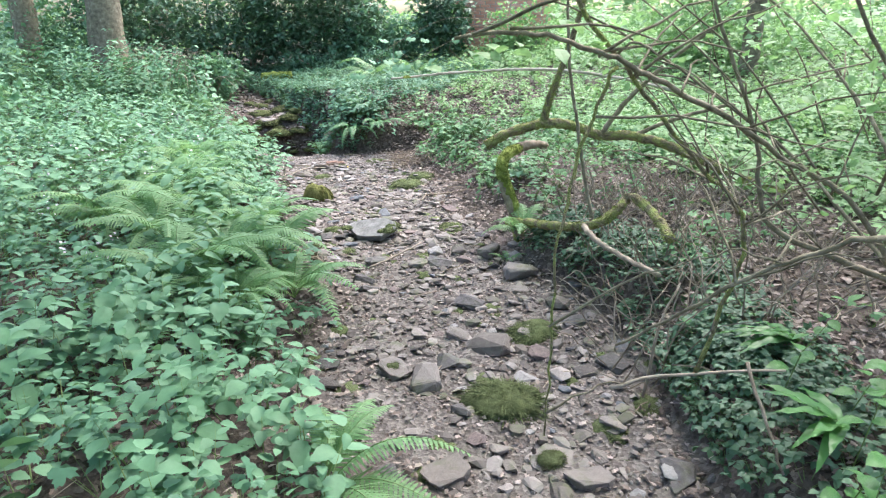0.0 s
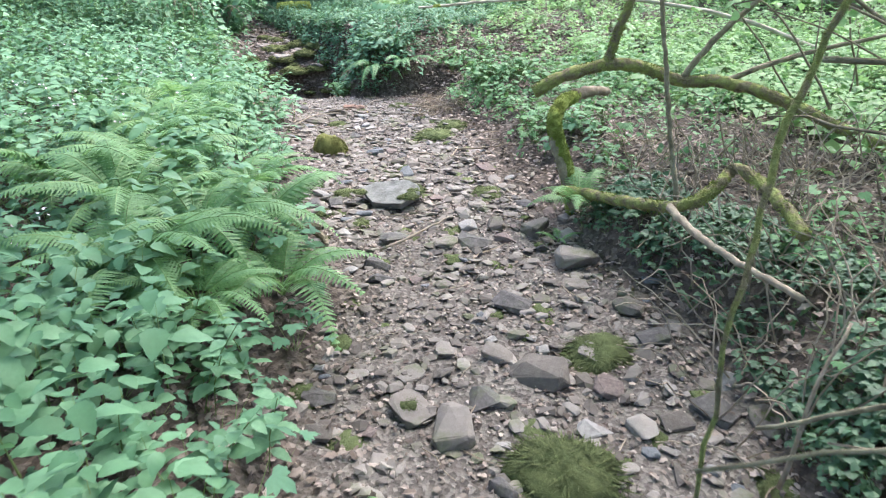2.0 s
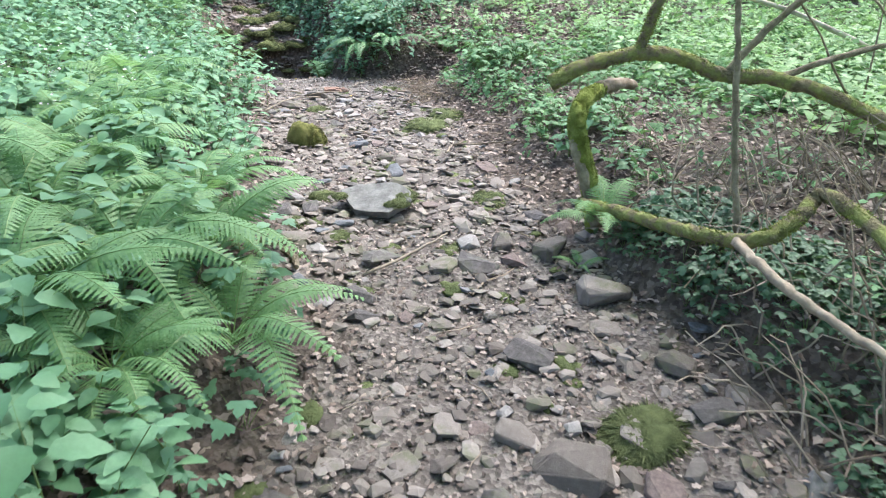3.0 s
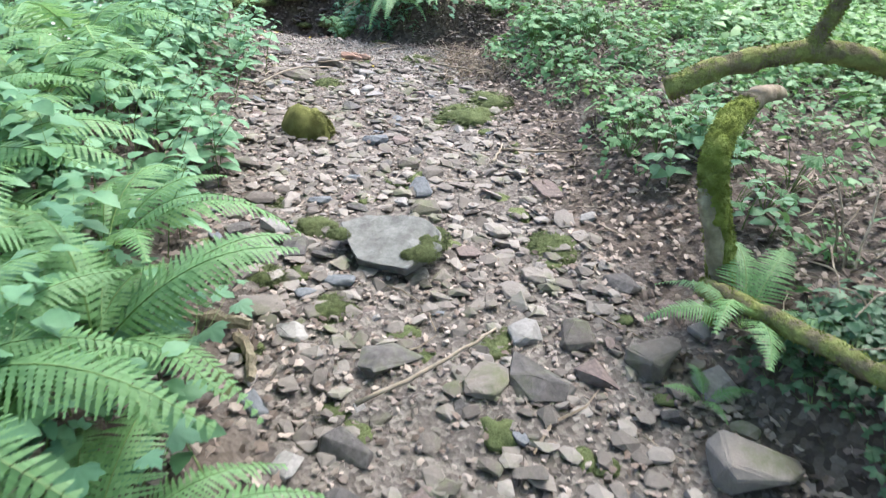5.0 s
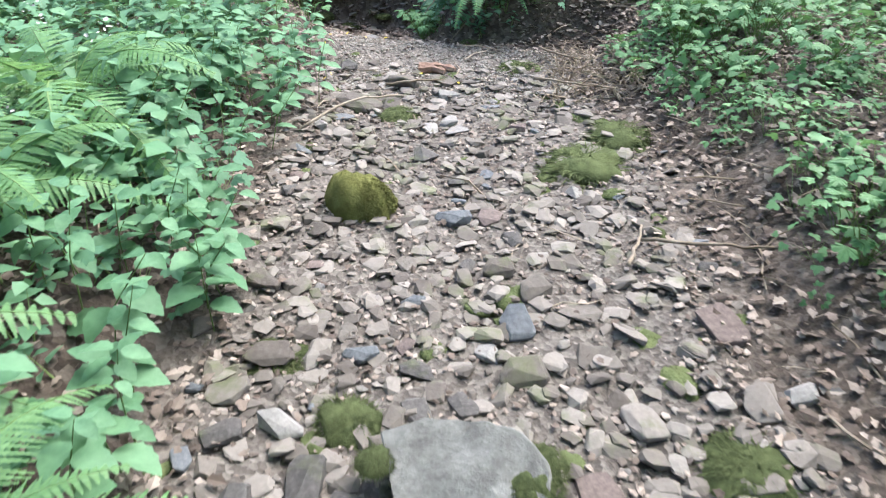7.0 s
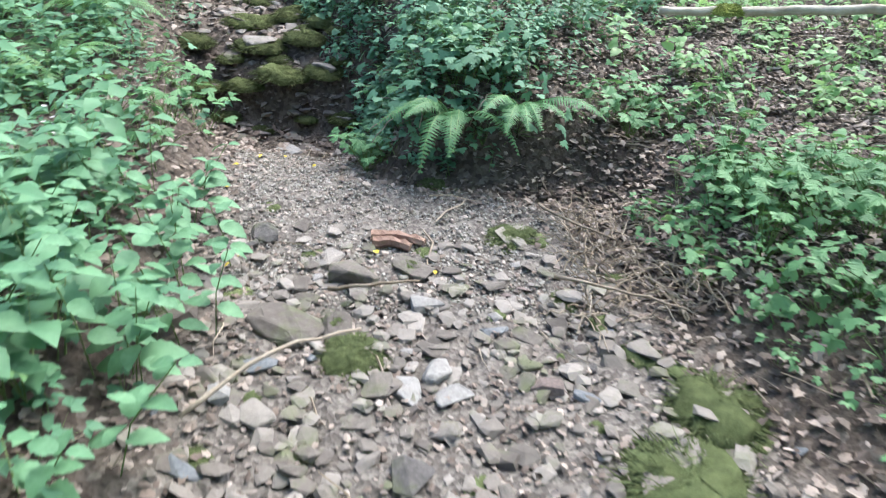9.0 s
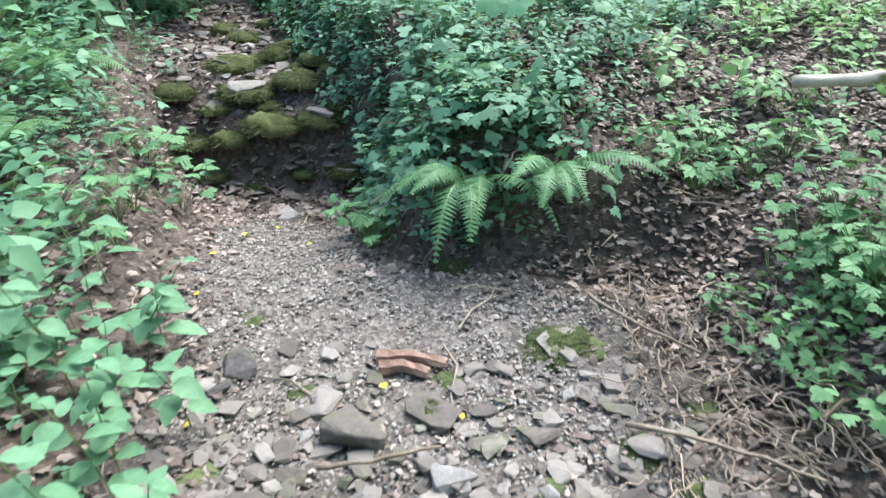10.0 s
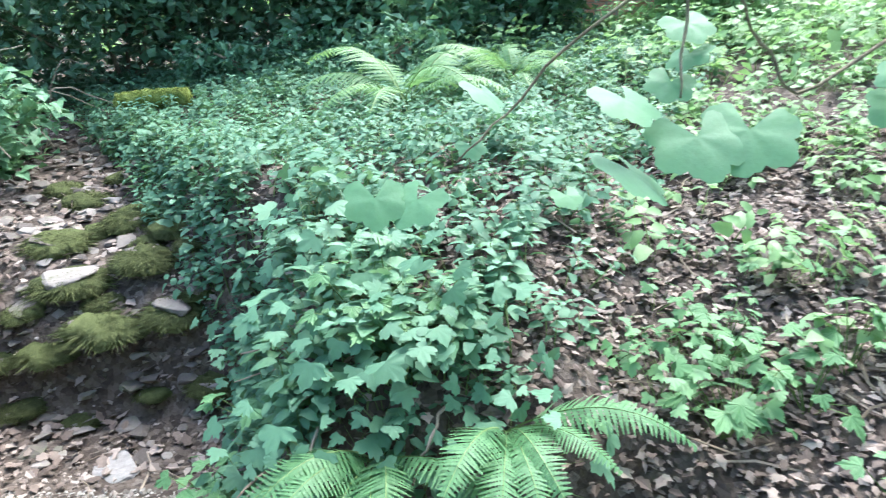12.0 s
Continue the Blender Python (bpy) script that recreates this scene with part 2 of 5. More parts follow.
def land(x, y):
    x, y = np.asarray(x, float), np.asarray(y, float)
    mid = np.interp(y, [a for a, _ in LEFT], [b for _, b in LEFT]) * 0.5 + np.interp(y, [a for a, _ in RIGHT], [b for _, b in RIGHT]) * 0.5
    right = smooth(-0.3, 0.3, x - mid)
    d = bank_distance(x, y) + 0.09 * wave(x, y, 2.3, 1) + 0.045 * wave(x, y, 7.0, 5)
    out = np.maximum(d, 0)
    bed = np.interp(y, [-6, 1, 3, 9.6, 10.3, 10.9, 11.3, 11.5, 11.9, 13.5, 16, 30], [-0.2, -0.3, -0.33, -0.33, -0.5, -0.7, -0.68, -0.3, -0.06, 0.05, 0.25, 0.9])
    level = np.interp(y, [-6, 1, 9.6, 11.5, 14, 18, 30], [-0.2, -0.3, -0.33, -0.12, -0.02, 0.1, 0.4])
    level = bed + (level - bed) * smooth(0.0, 0.4, d)
    knoll = smooth(9.5, 10.2, y) * right * smooth(-0.2, -1.0, x)
    lip = (0.3 * right + 0.2 * (1 - right)) * (1 - knoll) + knoll * (0.42 + 0.1 * smooth(10.2, 11, y) - 0.2 * smooth(11.3, 13.5, y))
    gentle = right * smooth(5.0, 6.2, y) * (1 - knoll)
    steep = 0.5 + (0.3 - 0.5) * right * (1 - gentle) + 0.35 * gentle + 0.12 * wave(x, y, 1.9, 11) * (1 - knoll)
    gully = smooth(1.0, 0.2, np.hypot((x + 0.45) / 0.6, (y - 10.1) / 1.1)) * 0.1
    run = np.maximum(out - 0.3, 0)
    rise = lip * smooth(-0.08, steep, d) + (0.06 + 0.04 * right) * run / (1 + 0.05 * run)
    z = level + rise - gully + 0.035 * smooth(0.15, 1.0, out) * wave(x, y, 3.1, 2) + 0.035 * smooth(0.1, 1.0, out) * wave(x, y, 1.3, 3)
    z = z - 0.03 * smooth(-0.05, -0.5, d) + 0.016 * wave(x, y, 6.0, 7) + 0.012 * wave(x, y, 19.0, 8)
    far = np.hypot(x, y - 6)
    return z * smooth(120, 40, far) + 1.2 * smooth(40, 120, far), d


def height(x, y):
    return float(land(np.array([x]), np.array([y]))[0][0])


# ---- mesh helpers ----
def mesh(name, v, f, mats, index=None, smooth_faces=False):
    """A mesh from arrays of corners and triangles."""
    v, f = np.asarray(v, np.float32), np.asarray(f, np.int32)
    me = bpy.data.meshes.new(name)
    me.vertices.add(len(v))
    me.vertices.foreach_set("co", v.ravel())
    me.loops.add(f.size)
    me.loops.foreach_set("vertex_index", f.ravel())
    me.polygons.add(len(f))
    me.polygons.foreach_set("loop_start", np.arange(0, f.size, 3, dtype=np.int32))
    for m in mats if isinstance(mats, (list, tuple)) else [mats]:
        me.materials.append(m)
    if index is not None:
        me.polygons.foreach_set("material_index", np.asarray(index, np.int32))
    me.polygons.foreach_set("use_smooth", np.full(len(f), smooth_faces))
    me.update(calc_edges=True)
    me.validate()
    return me


def join(shapes):
    """Shapes (corners, triangles, material numbers) laid into one."""
    vs, fs, ms, n = [], [], [], 0
    for v, f, m in shapes:
        vs.append(v), fs.append(np.asarray(f) + n), ms.append(m)
        n += len(v)
    return np.concatenate(vs), np.concatenate(fs), np.concatenate(ms)


def moved(shape, m):
    v, f, i = shape
    a = np.array(m)
    return v @ a[:3, :3].T + a[:3, 3], f, i


def matrix(at, yaw=0.0, lean=0.0, towards=0.0, scale=1.0):
    """Stands a shape at a place, turned by yaw and then leant over."""
    m = Matrix.Translation(at) @ Matrix.Rotation(towards, 4, "Z") @ Matrix.Rotation(lean, 4, "Y") @ Matrix.Rotation(yaw - towards, 4, "Z")
    return m @ Matrix.Scale(scale, 4)


def leaf(length, width, n=4, teeth=0.0, fold=0.25, droop=0.25, shape=0.8, material_no=0):
    """A leaf along +x, folded on its rib and bent down to its tip."""
    s = np.linspace(0, 1, n + 1)
    w = width * 0.5 * np.sin(np.pi * s ** shape) ** 0.8
    w[1:-1] *= np.where(np.arange(1, n) % 2, 1, 1 - teeth)
    x, z = length * s, length * (0.12 * s - droop * s * s)
    mid = np.stack([x, 0 * s, z], 1)
    up = fold * w
    v = np.concatenate([mid, np.stack([x - teeth * 0.12 * length * (w > 0), w, z + up], 1), np.stack([x - teeth * 0.12 * length * (w > 0), -w, z + up], 1)])
    f = []
    k = n + 1
    for i in range(n):
        a, b = i, i + 1
        if i == 0:
            f += [(a, b, k + b), (a, 2 * k + b, b)]
        elif i == n - 1:
            f += [(a, b, k + a), (a, 2 * k + a, b)]
        else:
            f += [(a, b, k + b), (a, k + b, k + a), (a, 2 * k + b, b), (a, 2 * k + a, 2 * k + b)]
    return v, np.array(f), np.full(len(f), material_no)


def tube(points, radii, sides=5, material_no=0, rough=0.0, seed=0):
    """A tapered, slightly knobbly stem along points, closed at both ends."""
    r = random.Random(seed)
    pts = [Vector(p) for p in points]
    v, f = [], []
    side = Vector((0.3, 0.9, 0.2))
    for i, p in enumerate(pts):
        d = (pts[min(i + 1, len(pts) - 1)] - pts[max(i - 1, 0)]).normalized()
        a = (side - d * side.dot(d)).normalized()
        side = a
        b = d.cross(a)
        for k in range(sides):
            g = 2 * math.pi * k / sides
            v.append(p + (a * math.cos(g) + b * math.sin(g)) * radii[i] * (1 + rough * r.uniform(-1, 1)))
    for i in range(len(pts) - 1):
        for k in range(sides):
            a, b = i * sides + k, i * sides + (k + 1) % sides
            f += [(a, b, b + sides), (a, b + sides, a + sides)]
    n = len(v)
    v += [pts[0], pts[-1]]
    e = n - sides
    for k in range(sides):
        f += [(n, (k + 1) % sides, k), (n + 1, e + k, e + (k + 1) % sides)]
    return np.array([tuple(q) for q in v]), np.array(f), np.full(len(f), material_no)


def bend(points, steps=4, wobble=0.0, seed=0):
    """A smooth line through points (Catmull-Rom), with a little wobble."""
    r = random.Random(seed)
    p = [Vector(q) for q in points]
    p = [p[0] * 2 - p[1]] + p + [p[-1] * 2 - p[-2]]
    out = []
    for i in range(1, len(p) - 2):
        for k in range(steps):
            t = k / steps
            q = 0.5 * (2 * p[i] + (p[i + 1] - p[i - 1]) * t + (2 * p[i - 1] - 5 * p[i] + 4 * p[i + 1] - p[i + 2]) * t * t
                       + (3 * p[i] - p[i - 1] - 3 * p[i + 1] + p[i + 2]) * t ** 3)
            out.append(q + Vector((r.uniform(-1, 1), r.uniform(-1, 1), r.uniform(-1, 1))) * wobble)
    return out + [p[-2]]


def branch(points, r0, r1, sides=7, steps=4, wobble=0.004, rough=0.12, seed=0, material_no=0):
    line = bend(points, steps, wobble, seed)
    n = len(line) - 1
    return tube(line, [r0 + (r1 - r0) * i / n for i in range(n + 1)], sides, material_no, rough, seed)


def put(name, shape, mats, parent=None, smooth_faces=False, label="", at=None):
    ob = new(name, mesh(name, shape[0], shape[1], mats, shape[2], smooth_faces))
    if parent:
        ob.parent = parent
    if at:
        ob.matrix_basis = at
    if label:
        ob["label"] = label
    return ob


def thing(name, at, label, category, group="", yaw=0.0):
    ob = new(name)
    ob.matrix_basis = Matrix.Translation(at) @ Matrix.Rotation(yaw, 4, "Z")
    return tagged(ob, label, category, group)


def scatter(shapes, places, scale=(0.8, 1.2), lean=0.35, flat=False):
    """Copies of shapes at places (rows of x, y, z), each turned, leant and sized by chance: one shape."""
    vs, fs, ms, n = [], [], [], 0
    pick = rng.integers(0, len(shapes), len(places))
    yaw, ln, to = rng.uniform(0, 2 * np.pi, len(places)), np.abs(rng.normal(0, lean, len(places))), rng.uniform(0, 2 * np.pi, len(places))
    size = rng.uniform(*scale, len(places))
    for i, at in enumerate(places):
        v, f, m = shapes[pick[i]]
        c, s, a, b, g, h = math.cos(yaw[i]), math.sin(yaw[i]), math.cos(ln[i]), math.sin(ln[i]), math.cos(to[i]), math.sin(to[i])
        r = np.array([[g, -h, 0], [h, g, 0], [0, 0, 1]]) @ np.array([[a, 0, b], [0, 1, 0], [-b, 0, a]]) @ np.array([[c, -s, 0], [s, c, 0], [0, 0, 1]])
        vs.append((v * size[i]) @ r.T + at), fs.append(f + n), ms.append(m)
        n += len(v)
    return np.concatenate(vs), np.concatenate(fs), np.concatenate(ms)


def spots(n, x0, x1, y0, y1, keep, sink=0.0):
    """n tries over a stretch of the plan, kept where keep(x, y, d) exceeds chance; d: metres from the stream bed."""
    x, y = rng.uniform(x0, x1, n), rng.uniform(y0, y1, n)
    z, d = land(x, y)
    k = keep(x, y, d) > rng.uniform(0, 1, n)
    return np.stack([x, y, z - sink], 1)[k]


# ---- ground: one sheet to the horizon ----
def axis(lo, hi, step, far):
    core = list(np.arange(lo, hi + 1e-6, step))
    s, a, b = step, [], []
    while core[-1] + sum(b) < far:
        s *= 1.16
        b.append(s)
    up = list(hi + np.cumsum(b))
    down = list(lo - np.cumsum(b))
    return np.array(down[::-1] + core + up)


gx, gy = axis(-5.0, 4.0, 0.055, 400), axis(0.6, 13.5, 0.055, 400)
X, Y = np.meshgrid(gx, gy)
Z, D = land(X.ravel(), Y.ravel())
rough_bits = 0.007 * rng.standard_normal(Z.shape) * (np.abs(X.ravel()) < 6)
V = np.stack([X.ravel(), Y.ravel(), Z + rough_bits], 1)
nx, ny = len(gx), len(gy)
q = (np.arange(ny - 1)[:, None] * nx + np.arange(nx - 1)[None]).ravel()
F = np.concatenate([np.stack([q, q + 1, q + 1 + nx], 1), np.stack([q, q + 1 + nx, q + nx], 1)])
ground = new("ground", mesh("ground", V, F, EARTH, smooth_faces=True))
gravel = ground.data.attributes.new("gravel", "FLOAT", "POINT")
gravel.data.foreach_set("value", np.clip(smooth(0.06, -0.22, D + 0.12 * wave(X.ravel(), Y.ravel(), 5, 9)) * smooth(10.6, 10.0, Y.ravel()), 0, 1).astype(np.float32))
tagged(ground, "brown woodland soil with a dry stony stream bed", "ground", kind="structure")

# ---- plant shapes ----
STEM = leaf_material("green_stem", (0.08, 0.14, 0.04), (0.11, 0.19, 0.05), (0.16, 0.22, 0.07), 0.5, 0.1)


def wisp(a, b, r):
    """A thin three-sided stalk that tapers to nothing."""
    a, b = Vector(a), Vector(b)
    v = [a + Vector((r, 0, 0)), a + Vector((-r / 2, r, 0)), a + Vector((-r / 2, -r, 0)), b]
    return np.array([tuple(p) for p in v]), np.array([(0, 1, 3), (1, 2, 3), (2, 0, 3)]), np.ones(3, int)


def herb(seed, tall=0.35, size=0.075, nodes=4, teeth=0.2, n=4, per=2, round_stem=False):
    """An upright herb: a stem with leaves in crossed pairs."""
    r = random.Random(seed)
    lean = Vector((r.uniform(-0.12, 0.12), r.uniform(-0.12, 0.12), 0))
    parts = [wisp((0, 0, -0.03), lean * tall + Vector((0, 0, tall)), 0.004)] if not round_stem else [tube([(0, 0, -0.03), lean * 0.4 * tall + Vector((0, 0, tall * 0.5)), lean * tall + Vector((0, 0, tall))], [0.003, 0.0025, 0.0015], 3, 1)]
    for i in range(nodes):
        s = 0.35 + 0.65 * i / max(nodes - 1, 1)
        at = lean * s * tall + Vector((0, 0, s * tall))
        for k in range(per):
            a = i * 1.57 + k * 2 * math.pi / per + r.uniform(-0.4, 0.4)
            z = size * (1.25 - 0.55 * s) * r.uniform(0.8, 1.2)
            m = Matrix.Translation(at) @ Matrix.Rotation(a, 4, "Z") @ Matrix.Rotation(r.uniform(-0.35, 0.25), 4, "Y") @ Matrix.Rotation(r.uniform(-0.3, 0.3), 4, "X") @ Matrix.Translation((z * 0.25, 0, 0))
            parts.append(moved(leaf(z, z * r.uniform(0.6, 0.78), n, teeth, 0.2, r.uniform(0.15, 0.45)), m))
    return join(parts)


def rosette(seed, reach=0.12, size=0.04, stalks=7, n=2, lobes=3):
    """A low tuft of stalked leaves, each of a few leaflets."""
    r = random.Random(seed)
    parts = []
    for i in range(stalks):
        a = i * 2.4 + r.uniform(-0.3, 0.3)
        rad = reach * r.uniform(0.3, 1.0)
        top = Vector((math.cos(a) * rad, math.sin(a) * rad, reach * r.uniform(0.35, 0.9)))
        parts.append(wisp((0, 0, -0.02), top, 0.002))
        for k in range(lobes):
            b = a + (k - (lobes - 1) / 2) * 1.15
            z = size * r.uniform(0.75, 1.15)
            m = Matrix.Translation(top) @ Matrix.Rotation(b, 4, "Z") @ Matrix.Rotation(r.uniform(-0.15, 0.4), 4, "Y")
            parts.append(moved(leaf(z, z * r.uniform(0.65, 0.85), n, 0.15, 0.2, 0.3), m))
    return join(parts)


def cut_leaf(size, seed=0):
    """A palmate leaf of five toothed lobes along +x."""
    r = random.Random(seed)
    v, f = [(0, 0, 0)], []
    for i in range(22):
        a = -2.1 + 4.2 * i / 21
        q = size * (0.46, 0.72, 0.7, 0.9, 0.72, 0.76, 0.62)[i % 7] * (1.1 - 0.12 * abs(a)) * r.uniform(0.92, 1.08)
        v.append((math.cos(a) * q + 0.12 * size, math.sin(a) * q, -0.3 * q * q / size + 0.06 * size * (i % 7 not in (0, 6))))
        if i:
            f.append((0, i, i + 1))
    return np.array(v), np.array(f), np.zeros(len(f), int)


def cut_tuft(seed, reach=0.16, size=0.06, stalks=8):
    """A tuft of stalked palmate leaves held out flat."""
    r = random.Random(seed)
    parts = []
    for i in range(stalks):
        a = i * 2.4 + r.uniform(-0.4, 0.4)
        rad = reach * r.uniform(0.25, 1.0)
        top = Vector((math.cos(a) * rad, math.sin(a) * rad, reach * r.uniform(0.5, 1.25)))
        parts.append(wisp((0, 0, -0.02), top, 0.0022))
        m = Matrix.Translation(top) @ Matrix.Rotation(a + r.uniform(-0.5, 0.5), 4, "Z") @ Matrix.Rotation(r.uniform(-0.1, 0.6), 4, "Y") @ Matrix.Rotation(r.uniform(-0.3, 0.3), 4, "X")
        parts.append(moved(cut_leaf(size * r.uniform(0.7, 1.15), seed * 31 + i), m))
    return join(parts)


def frond(seed, length=0.6, pairs=20, lobes=7, arch=0.45, wide=0.32):
    """A fern frond along +x that arches over: rib, leaflets, and the lobes of each leaflet."""
    r = random.Random(seed)
    pts = []
    for i in range(13):
        s = i / 12
        pts.append(Vector((length * (s - 0.12 * s * s), 0.02 * math.sin(3 * s + seed) * length, length * (0.75 * s - arch * 2.1 * s * s))))
    shape = [tube(pts, [0.0035 * (1 - 0.75 * i / 12) for i in range(13)], 3, 1)]
    v, f = [], []
    for i in range(pairs):
        s = 0.14 + 0.86 * (i + 0.5) / pairs
        j = min(int(s * 12), 11)
        p = pts[j].lerp(pts[j + 1], s * 12 - j)
        d = (pts[j + 1] - pts[j]).normalized()
        w = length * wide * (min(1, (s - 0.06) / 0.24) ** 0.7) * max(0.05, (1 - s)) ** 0.72 * r.uniform(0.9, 1.06)
        up = Vector((0, 1, 0)).cross(d) * -1
        for side in (1, -1):
            out = (Vector((0, side, 0)) + d * 0.32 - up * r.uniform(0.05, 0.3)).normalized()
            along = d
            gap = length * 0.86 / pairs
            for k in range(lobes):
                u0, u1 = k / lobes, (k + 1) / lobes
                h = gap * 0.56 * (1 - u0) ** 0.75 + 0.0006
                drop = -up * (0.16 * w * u0 * u0)
                a, b = p + out * (w * u0) + drop, p + out * (w * u1) - up * (0.16 * w * u1 * u1)
                n = len(v)
                h2 = gap * 0.56 * (1 - u1) ** 0.75
                c = a.lerp(b, 0.72)
                v += [a, b]
                for s2 in (1, -1):
                    v += [a + along * (h * 0.48 * s2), c + along * (h * s2 * r.uniform(0.85, 1.1)) + out * (gap * 0.1), b + along * (h2 * 0.48 * s2)]
                f += [(n, n + 3, n + 2), (n, n + 1, n + 3), (n + 1, n + 4, n + 3), (n, n + 5, n + 6), (n, n + 6, n + 1), (n + 1, n + 6, n + 7)]
    shape.append((np.array([tuple(q) for q in v]), np.array(f), np.zeros(len(f), int)))
    return join(shape)


FERNRIB = leaf_material("fern_rib", (0.12, 0.2, 0.06), (0.16, 0.25, 0.08), (0.2, 0.3, 0.1), 0.5, 0.1)
FRONDS = [mesh("frond", *(lambda s: (s[0], s[1], [FERN, FERNRIB], s[2]))(frond(i, 0.62, 27 + 2 * (i % 2), 9, 0.34 + 0.07 * (i % 3), 0.23 + 0.04 * (i % 2)))) for i in range(5)]


# the same fronds in darker green: shade below the knoll put into the colour
SHADED_FERN = leaf_material("fern_leaf_shade_in_colour", (0.06, 0.16, 0.065), (0.105, 0.25, 0.105), (0.165, 0.33, 0.15), 0.5, 0.4)
SHADED_FRONDS = [me.copy() for me in FRONDS]
for me in SHADED_FRONDS:
    me.materials[0] = SHADED_FERN


def fern(x, y, size, count, label, lift=0.0, seed=0, tilt=0.0, heading=None, spread=math.pi):
    """A fern: a crown of arching fronds on the ground."""
    r = random.Random(seed + 100)
    crown = thing("fern", (x, y, height(x, y) + lift), label, "fern", "ferns on the banks")
    for i in range(count):
        a = (heading + spread * (i / max(count - 1, 1) - 0.5) * 2) if heading is not None else 2 * math.pi * i / count
        ob = new("frond", (SHADED_FRONDS if "dark green" in label else FRONDS)[r.randrange(5)])
        ob.parent = crown
        ob.matrix_basis = Matrix.Rotation(a + r.uniform(-0.25, 0.25), 4, "Z") @ Matrix.Rotation(-r.uniform(0.0, 0.45) + tilt, 4, "Y") @ Matrix.Rotation(r.uniform(-0.3, 0.3), 4, "X") @ Matrix.Scale(size / 0.55 * r.uniform(0.75, 1.1), 4)
    return crown


# ---- stones ----
def rock_mesh(seed, mat, flat=0.5, points=20, name="stone", bevel=0.05, sub=0):
    """An angular stone about 1 across: the hull of a few points, edges worn off."""
    r = random.Random(seed)
    bm = bmesh.new()
    for _ in range(points):
        v = Vector((r.gauss(0, 1), r.gauss(0, 1), r.gauss(0, 1))).normalized()
        e = 0.62
        v = Vector([math.copysign(abs(c) ** e, c) for c in v])
        bm.verts.new((v.x * 0.5, v.y * 0.38, v.z * 0.4 * flat))
    h = bmesh.ops.convex_hull(bm, input=bm.verts)
    bmesh.ops.delete(bm, geom=[g for g in h["geom_interior"] if isinstance(g, bmesh.types.BMVert)], context="VERTS")
    bmesh.ops.dissolve_limit(bm, angle_limit=0.22, verts=bm.verts, edges=bm.edges)
    if bevel:
        bmesh.ops.bevel(bm, geom=bm.edges[:], offset=bevel, segments=1, affect="EDGES", profile=0.6, clamp_overlap=True)
    bmesh.ops.triangulate(bm, faces=bm.faces)
    if sub:
        bmesh.ops.subdivide_edges(bm, edges=bm.edges[:], cuts=sub, use_grid_fill=True)
        for v in bm.verts:
            v.co += v.normal * 0.016 * noise.noise(v.co * 7 + Vector((seed, 0, 0))) + v.normal * 0.014 * noise.noise(v.co * 21)
        bmesh.ops.triangulate(bm, faces=bm.faces)
    me = bpy.data.meshes.new(name)
    bm.to_mesh(me)
    bm.free()
    me.materials.append(mat)
    return me


KINDS = {"g": (STONE, "grey-brown angular stone lying in the dry stream bed"), "d": (SLATE, "dark slate stone lying in the dry stream bed"),
         "b": (BLUE, "blue-grey flat stone among the pebbles"), "p": (PALE, "pale flat stone lying on the gravel"), "w": (PALE, "whitish stone lying on the gravel"),
         "r": (RUST, "reddish brown weathered stone in the stream bed"), "m": (STONE, "grey stone with a patch of green moss"),
         "M": (STONE, "stone nearly hidden by a shaggy cushion of green moss"), "s": (SLATE, "dark stone with a silvery white top")}
ROCKS = {k: [rock_mesh(i * 7 + j, KINDS[k][0], (0.34, 0.5, 0.62)[i % 3], 13 + 2 * i, "stone", 0.022, 1) for i in range(4)] for j, k in enumerate("gdbpr")}
ROCKS |= {"w": ROCKS["p"], "m": ROCKS["g"], "M": ROCKS["g"], "s": ROCKS["d"]}


def moss_shape(seed, w=1.0, h=0.5, blades=260, hair=0.09):
    """A cushion of moss: a lumpy dome set with short drooping blades."""
    r = random.Random(seed)
    v, f = [(0, 0, h)], []
    rings, seg = 5, 12
    for i in range(1, rings + 1):
        for k in range(seg):
            a, t = 2 * math.pi * k / seg, i / rings * 1.75
            q = 1 + 0.4 * noise.noise(Vector((math.cos(a) * 1.5 + seed, math.sin(a) * 1.5, t)))
            v.append((math.cos(a) * math.sin(t) * w * 0.5 * q, math.sin(a) * math.sin(t) * w * 0.4 * q, math.cos(t) * h * q))
    for k in range(seg):
        f.append((0, 1 + k, 1 + (k + 1) % seg))
    for i in range(rings - 1):
        for k in range(seg):
            a, b = 1 + i * seg + k, 1 + i * seg + (k + 1) % seg
            f += [(a, a + seg, b + seg), (a, b + seg, b)]
    for _ in range(blades):
        a, t = r.uniform(0, 2 * math.pi), math.acos(1 - r.random() * 0.97)
        n = Vector((math.cos(a) * math.sin(t), math.sin(a) * math.sin(t), math.cos(t)))
        p = Vector((n.x * w * 0.5, n.y * w * 0.4, n.z * h)) * 0.97
        side = n.cross(Vector((r.uniform(-1, 1), r.uniform(-1, 1), 0.3))).normalized() * 0.012 * w
        tip = p + n * hair * r.uniform(0.5, 1) + Vector((r.uniform(-0.5, 0.5), r.uniform(-0.5, 0.5), -0.5)) * hair
        k = len(v)
        v += [tuple(p - side), tuple(p + side), tuple(tip)]
        f.append((k, k + 1, k + 2))
    return np.array(v), np.array(f), np.zeros(len(f), int)


